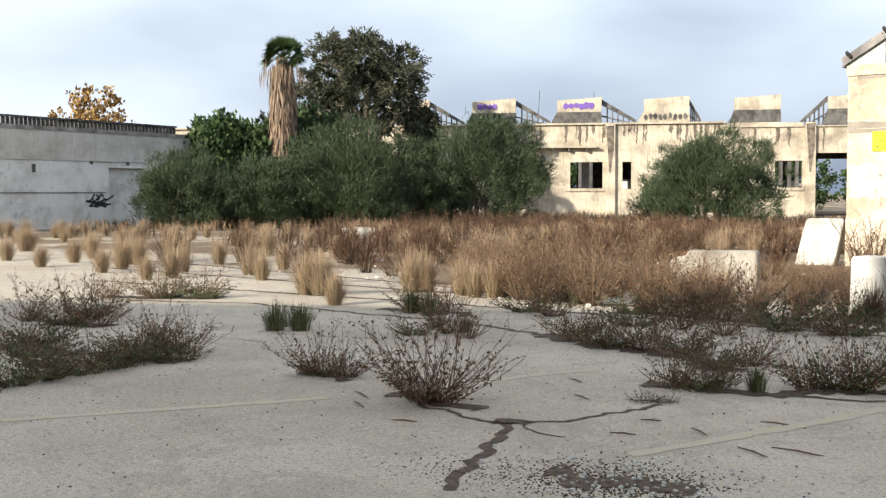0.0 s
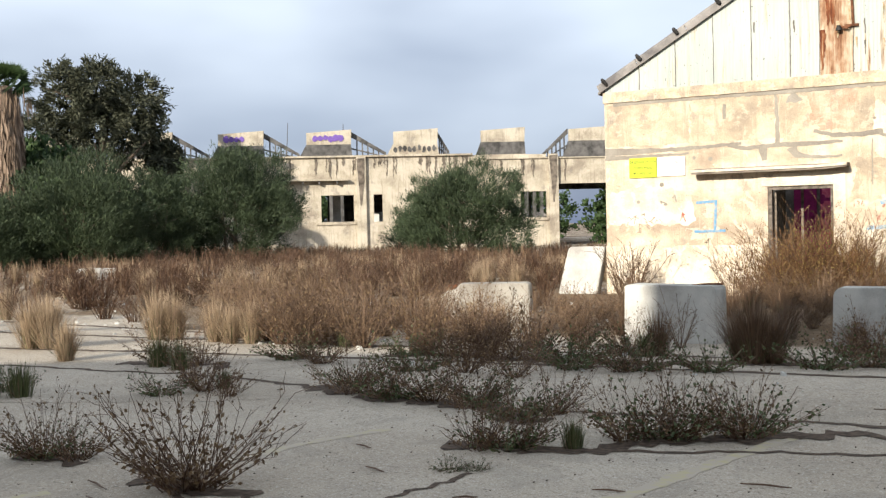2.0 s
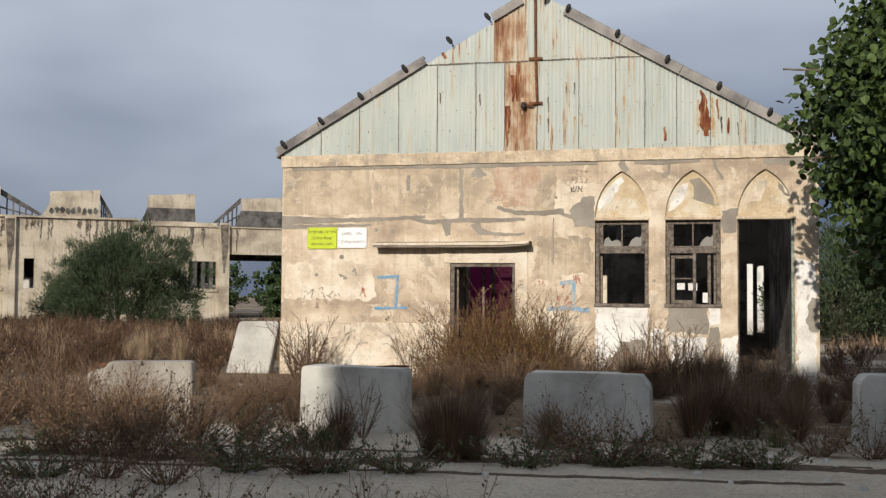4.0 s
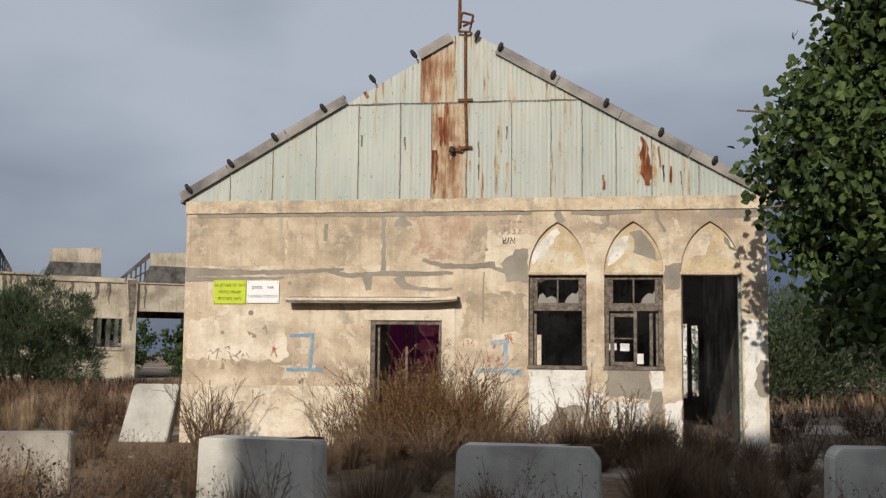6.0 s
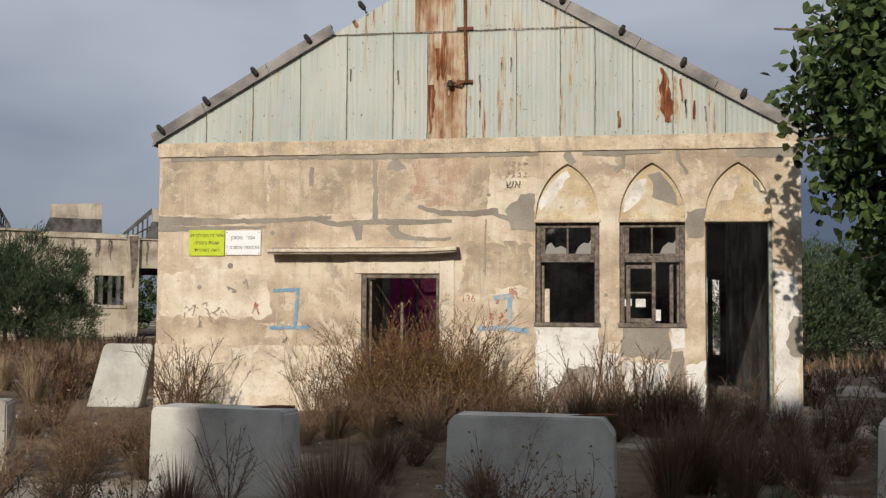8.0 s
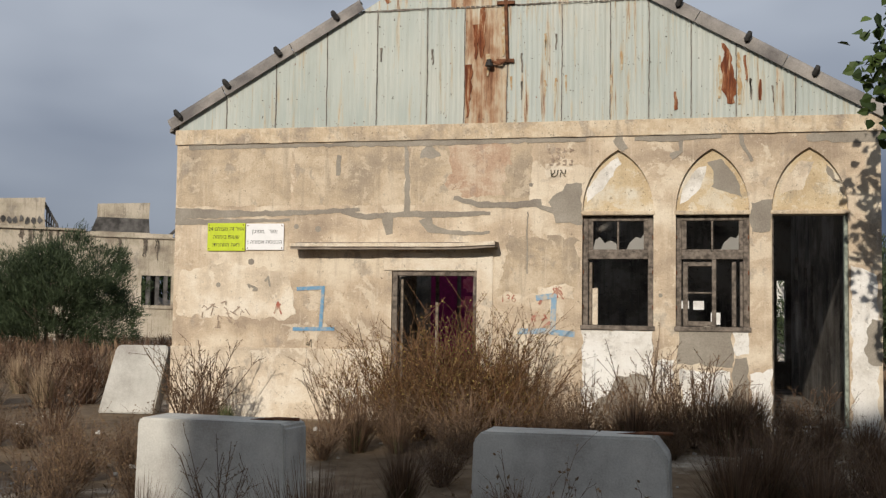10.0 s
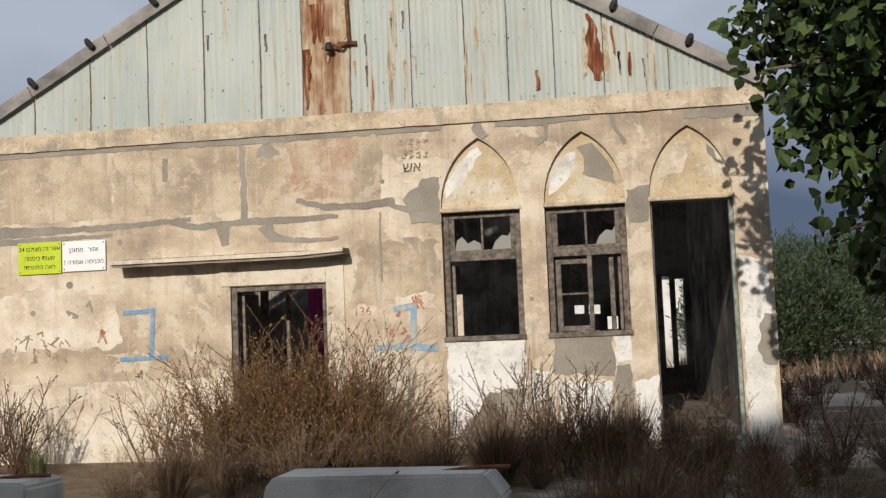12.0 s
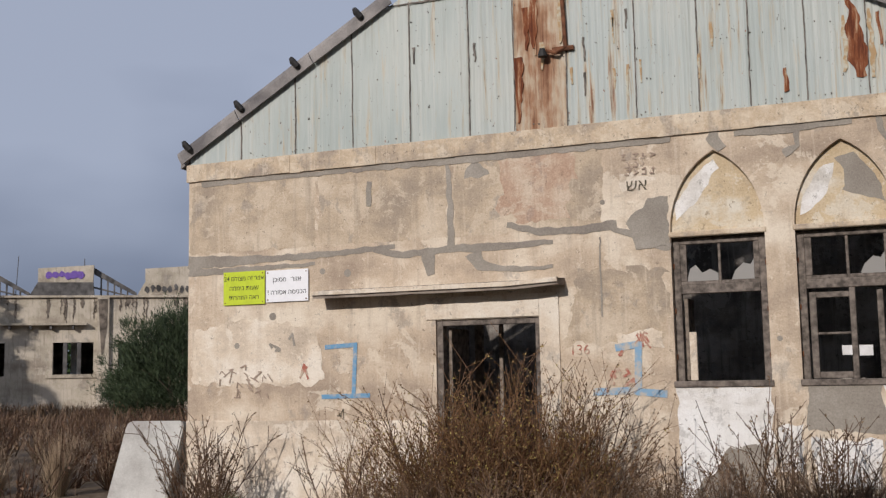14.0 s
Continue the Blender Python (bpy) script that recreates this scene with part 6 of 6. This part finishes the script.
# broad-leaved tree beside the building
tree = thing("leafy_tree", "broad-leaved green tree overhanging the building corner", "tree", pose(12.8, -4.3, 0))
bm = bm_new()
limbs(bm, Vector((0, 0, -0.2)), Vector((-0.2, 0, 6.0)), 0.2, 9, 2.0, 95)
for a, b in [((0, 0, 4.2), (-3.3, 0.2, 5.0)), ((0, 0, 3.4), (-3.0, -0.2, 3.6)), ((0, 0, 2.6), (-2.5, 0.2, 2.2)), ((0, 0, 5.2), (-2.6, 0.3, 6.6))]:
    a, b = Vector(a), Vector(b)
    tube(bm, [a, a.lerp(b, 0.5) + Vector((0, 0, 0.25)), b], [0.06, 0.04, 0.012], 6)
part("trunk", bm, BARK, tree)
random.seed(44)
s = Soup()


def big_leaf(p, d, w):
    """A heart-shaped leaf of five corners, gently folded."""
    up = unit()
    side = d.cross(up)
    side = side.normalized() * w / 2 if side.length > 1e-5 else Vector((w / 2, 0, 0))
    n = side.cross(d).normalized() * w * 0.12
    k = len(s.v)
    s.v += [p, p + d * 0.25 + side * 0.9 + n, p + d * 0.6 + side * 0.75 + n, p + d, p + d * 0.6 - side * 0.75 + n, p + d * 0.25 - side * 0.9 + n, p + d * 0.5]
    s.f += [(k, k + 1, k + 2, k + 6), (k + 6, k + 2, k + 3), (k + 6, k + 3, k + 4), (k, k + 6, k + 4, k + 5)]


for _ in range(2500):
    u = unit()
    k = rnd(0.35, 1.0) ** 0.6
    wob = 1 + 0.25 * noise.noise(u * 2.2 + Vector((9, 2, 0)))
    c = Vector((0, 0, 4.7)) + Vector((u.x * 3.3, u.y * 2.3, u.z * 4.0)) * k * wob
    if c.z < 1.5 - 0.25 * c.x - 0.8 * noise.noise(c):
        continue
    # the side over the building hangs out at mid height and draws back above
    reach = -3.0 + (0.62 * (c.z - 4.7) if c.z > 4.7 else 0.2 * (4.7 - c.z)) + 0.35 * noise.noise(c * 1.1)
    if c.x < reach:
        continue
    for _ in range(17):
        p = c + unit() * rnd(0.05, 0.45)
        d = (unit() + Vector((0, 0, -0.7))).normalized() * rnd(0.10, 0.165)
        big_leaf(p, d, rnd(0.095, 0.145))
ob = new("crown", s.mesh("crown", LEAF_TREE))
ob.parent = tree

# ---- small things on the slab ----
SOIL = mat_plain("crack_soil", (0.085, 0.06, 0.042), 0.95, vary=0.5, scale=18)
YELLOW_LINE = mat_paint("worn_yellow_line", (0.45, 0.395, 0.23), (0.43, 0.37, 0.295), 0.36, 0.54)


def ground_strip(name, path, width, mat, seed, lift=0.004, jitter=0.09):
    """A ragged flat band on the ground along (x, y) points."""
    pts = []
    for (xa, ya), (xb, yb) in zip(path, path[1:]):
        n = max(2, int(math.hypot(xb - xa, yb - ya) / 0.06))
        for k in range(n):
            f = k / n
            pts.append((xa + (xb - xa) * f, ya + (yb - ya) * f))
    pts.append(path[-1])
    verts, faces = [], []
    for i, (x, y) in enumerate(pts):
        xa, ya = pts[max(0, i - 1)]
        xb, yb = pts[min(len(pts) - 1, i + 1)]
        l = math.hypot(xb - xa, yb - ya)
        nx, ny = -(yb - ya) / l, (xb - xa) / l
        off = jitter * noise.noise((x * 3.1, y * 3.1, seed)) + jitter * 0.6 * noise.noise((x * 9, y * 9, seed))
        w = width * (0.55 + 0.6 * abs(noise.noise((x * 4, y * 4, seed + 4)))) / 2
        cx, cy = x + nx * off, y + ny * off
        verts += [(cx + nx * w, cy + ny * w, gz(cx, cy) + lift), (cx - nx * w, cy - ny * w, gz(cx, cy) + lift)]
        if i:
            k = 2 * i
            faces.append((k - 2, k - 1, k + 1, k))
    return tagged(quads(name, verts, faces, mat, ground))


for i, (p, w) in enumerate([
    ([(4.25, -17.85), (4.7, -17.95), (5.05, -17.93), (5.3, -17.83), (5.42, -17.6), (5.52, -17.3), (5.55, -17.0), (5.6, -16.6)], 0.07),
    ([(5.2, -17.88), (5.35, -18.2), (5.5, -18.5), (5.68, -18.75), (5.85, -19.1), (6.1, -19.5)], 0.12),
    ([(5.05, -17.93), (5.2, -17.85), (5.3, -17.83)], 0.24),
    ([(5.3, -17.9), (5.56, -18.05), (5.75, -18.0)], 0.03),
    ([(-0.9, -16.6), (0.4, -16.4), (1.2, -16.9), (1.9, -17.1)], 0.02),
    ([(-0.4, -15.9), (1.0, -15.5), (2.6, -14.6)], 0.02),
    ([(-6, -15.4), (-3.2, -13.9), (0.8, -13.6), (4.6, -14.3), (8, -13.9)], 0.13),
    ([(-9, -13.2), (-4, -12.4), (1.0, -11.6), (5, -11.2), (9.5, -10.8)], 0.2),
    ([(-12, -11.2), (-6, -10.4), (0, -9.7), (5, -9.2), (10, -9.0)], 0.22),
    ([(1, -19.6), (2.2, -20.8), (3.6, -22.2)], 0.025),
    ([(5.6, -15.9), (7.2, -15.2), (8.6, -14.8)], 0.1),
    ([(-16, -9.4), (-9, -8.6), (-3, -8.0)], 0.25),
]):
    ground_strip("crack", p, w, SOIL, i * 1.7)
for i, (p, w) in enumerate([
    ([(2.3, -13.8), (3.4, -14.2), (4.6, -14.4), (5.3, -14.7)], 0.5),
    ([(5.0, -15.9), (5.7, -15.7), (6.4, -15.1), (7.6, -14.4), (9.2, -13.8)], 0.32),
    ([(-1.6, -18.5), (-0.4, -18.3), (1.0, -17.9)], 0.55),
    ([(-3.8, -17.1), (-2.2, -16.9)], 0.5),
    ([(-5.9, -14.7), (-4.2, -13.8)], 0.55),
    ([(-1.2, -13.1), (0.4, -12.9)], 0.45),
    ([(-1.4, -9.9), (0.6, -9.8)], 0.6),
    ([(1.4, -10.9), (4.2, -10.8), (5.8, -10.1), (7.4, -9.8), (10.5, -9.4)], 0.6),
    ([(6.25, -18.9), (6.6, -18.75), (7.1, -18.62)], 0.36),
    ([(3.7, -17.7), (4.7, -17.8)], 0.3),
    ([(2.2, -17.4), (3.0, -17.4)], 0.25),
]):
    ground_strip("soil_mat", p, w, SOIL, 50 + i * 1.9, 0.006, 0.3)
for i, (p, w) in enumerate([([(1.6, -21.2), (2.4, -20.3), (3.48, -18.16)], 0.13), ([(3.9, -17.0), (3.98, -16.25), (4.3, -15.5)], 0.12), ([(6.35, -18.15), (6.75, -16.6), (6.97, -15.6), (7.2, -14.6)], 0.13), ([(8.2, -15.2), (9.2, -12.6)], 0.12)]):
    ground_strip("yellow_line", p, w * 1.35, YELLOW_LINE, 30 + i, 0.0025, 0.03)

# rubble and litter
def pebbles(name, label, n, area, size, mat, seed):
    random.seed(seed)
    bm = bm_new()
    for _ in range(n):
        x, y = area()
        r = rnd(*size)
        h = [bm.verts.new((x + math.cos(a) * r * rnd(0.7, 1.2), y + math.sin(a) * r * rnd(0.7, 1.2), gz(x, y))) for a in (0, 1.25, 2.5, 3.77, 5.0)]
        t = [bm.verts.new((v.co.x * 0.7 + x * 0.3, v.co.y * 0.7 + y * 0.3, gz(x, y) + r * rnd(0.5, 0.9))) for v in h]
        bm.faces.new(t)
        for j in range(5):
            bm.faces.new((h[j], h[(j + 1) % 5], t[(j + 1) % 5], t[j]))
    tagged(new(name, mesh_of(bm, name, mat)), label, "rubble", kind="stuff")


pebbles("soil_heap", "dark soil crumbs and litter gathered on the slab", 2600, lambda: (random.gauss(6.7, 0.30), random.gauss(-18.75, 0.24)), (0.002, 0.009), SOIL, 3)
pebbles("soil_heap", "dark soil crumbs gathered along the crack", 500, lambda: (random.gauss(5.9, 0.3), random.gauss(-19.1, 0.22)), (0.002, 0.007), SOIL, 13)
pebbles("rubble", "pale chips of broken concrete and shells on soil", 210, lambda: (random.gauss(6.75, 0.4), random.gauss(-18.7, 0.3)), (0.004, 0.022), CONCRETE, 4)
pebbles("litter", "dark crumbs of soil and seed scattered over the slab", 1100, lambda: (rnd(-1, 10), rnd(-21, -12)), (0.003, 0.009), SOIL, 5)
pebbles("rubble", "pale stones scattered between the weeds", 220, lambda: (rnd(-12, 11), rnd(-12, -1)), (0.015, 0.06), CONCRETE, 6)
random.seed(31)
for x, y, l in [(6.35, -17.3, 0.25), (6.9, -17.6, 0.3), (7.1, -17.4, 0.35), (4.6, -18.4, 0.2), (3.6, -17.9, 0.3), (3.9, -18.2, 0.25), (1.4, -20.4, 0.3), (0.6, -19.1, 0.35), (4.5, -16.2, 0.2), (5.9, -17.2, 0.15), (6.0, -17.7, 0.18), (5.0, -16.8, 0.22), (6.6, -16.7, 0.2), (7.4, -16.2, 0.3), (7.8, -13.2, 0.5), (8.3, -12.6, 0.6), (8.8, -13.0, 0.5)]:
    a = rnd(-0.6, 0.9)
    bm = bm_new()
    d = Vector((math.cos(a), math.sin(a), 0)) * l / 2
    c = Vector((x, y, gz(x, y) + 0.012))
    tube(bm, [c - d, c + Vector((0, 0.006, 0.004)), c + d * 0.6 + Vector((0.004, -0.008, 0.002)), c + d], [0.004, 0.007, 0.006, 0.003], 5)
    tagged(new("twig", mesh_of(bm, "twig", STALK_DARK)), "short dead twig lying on the slab", "twig", "fallen twigs")
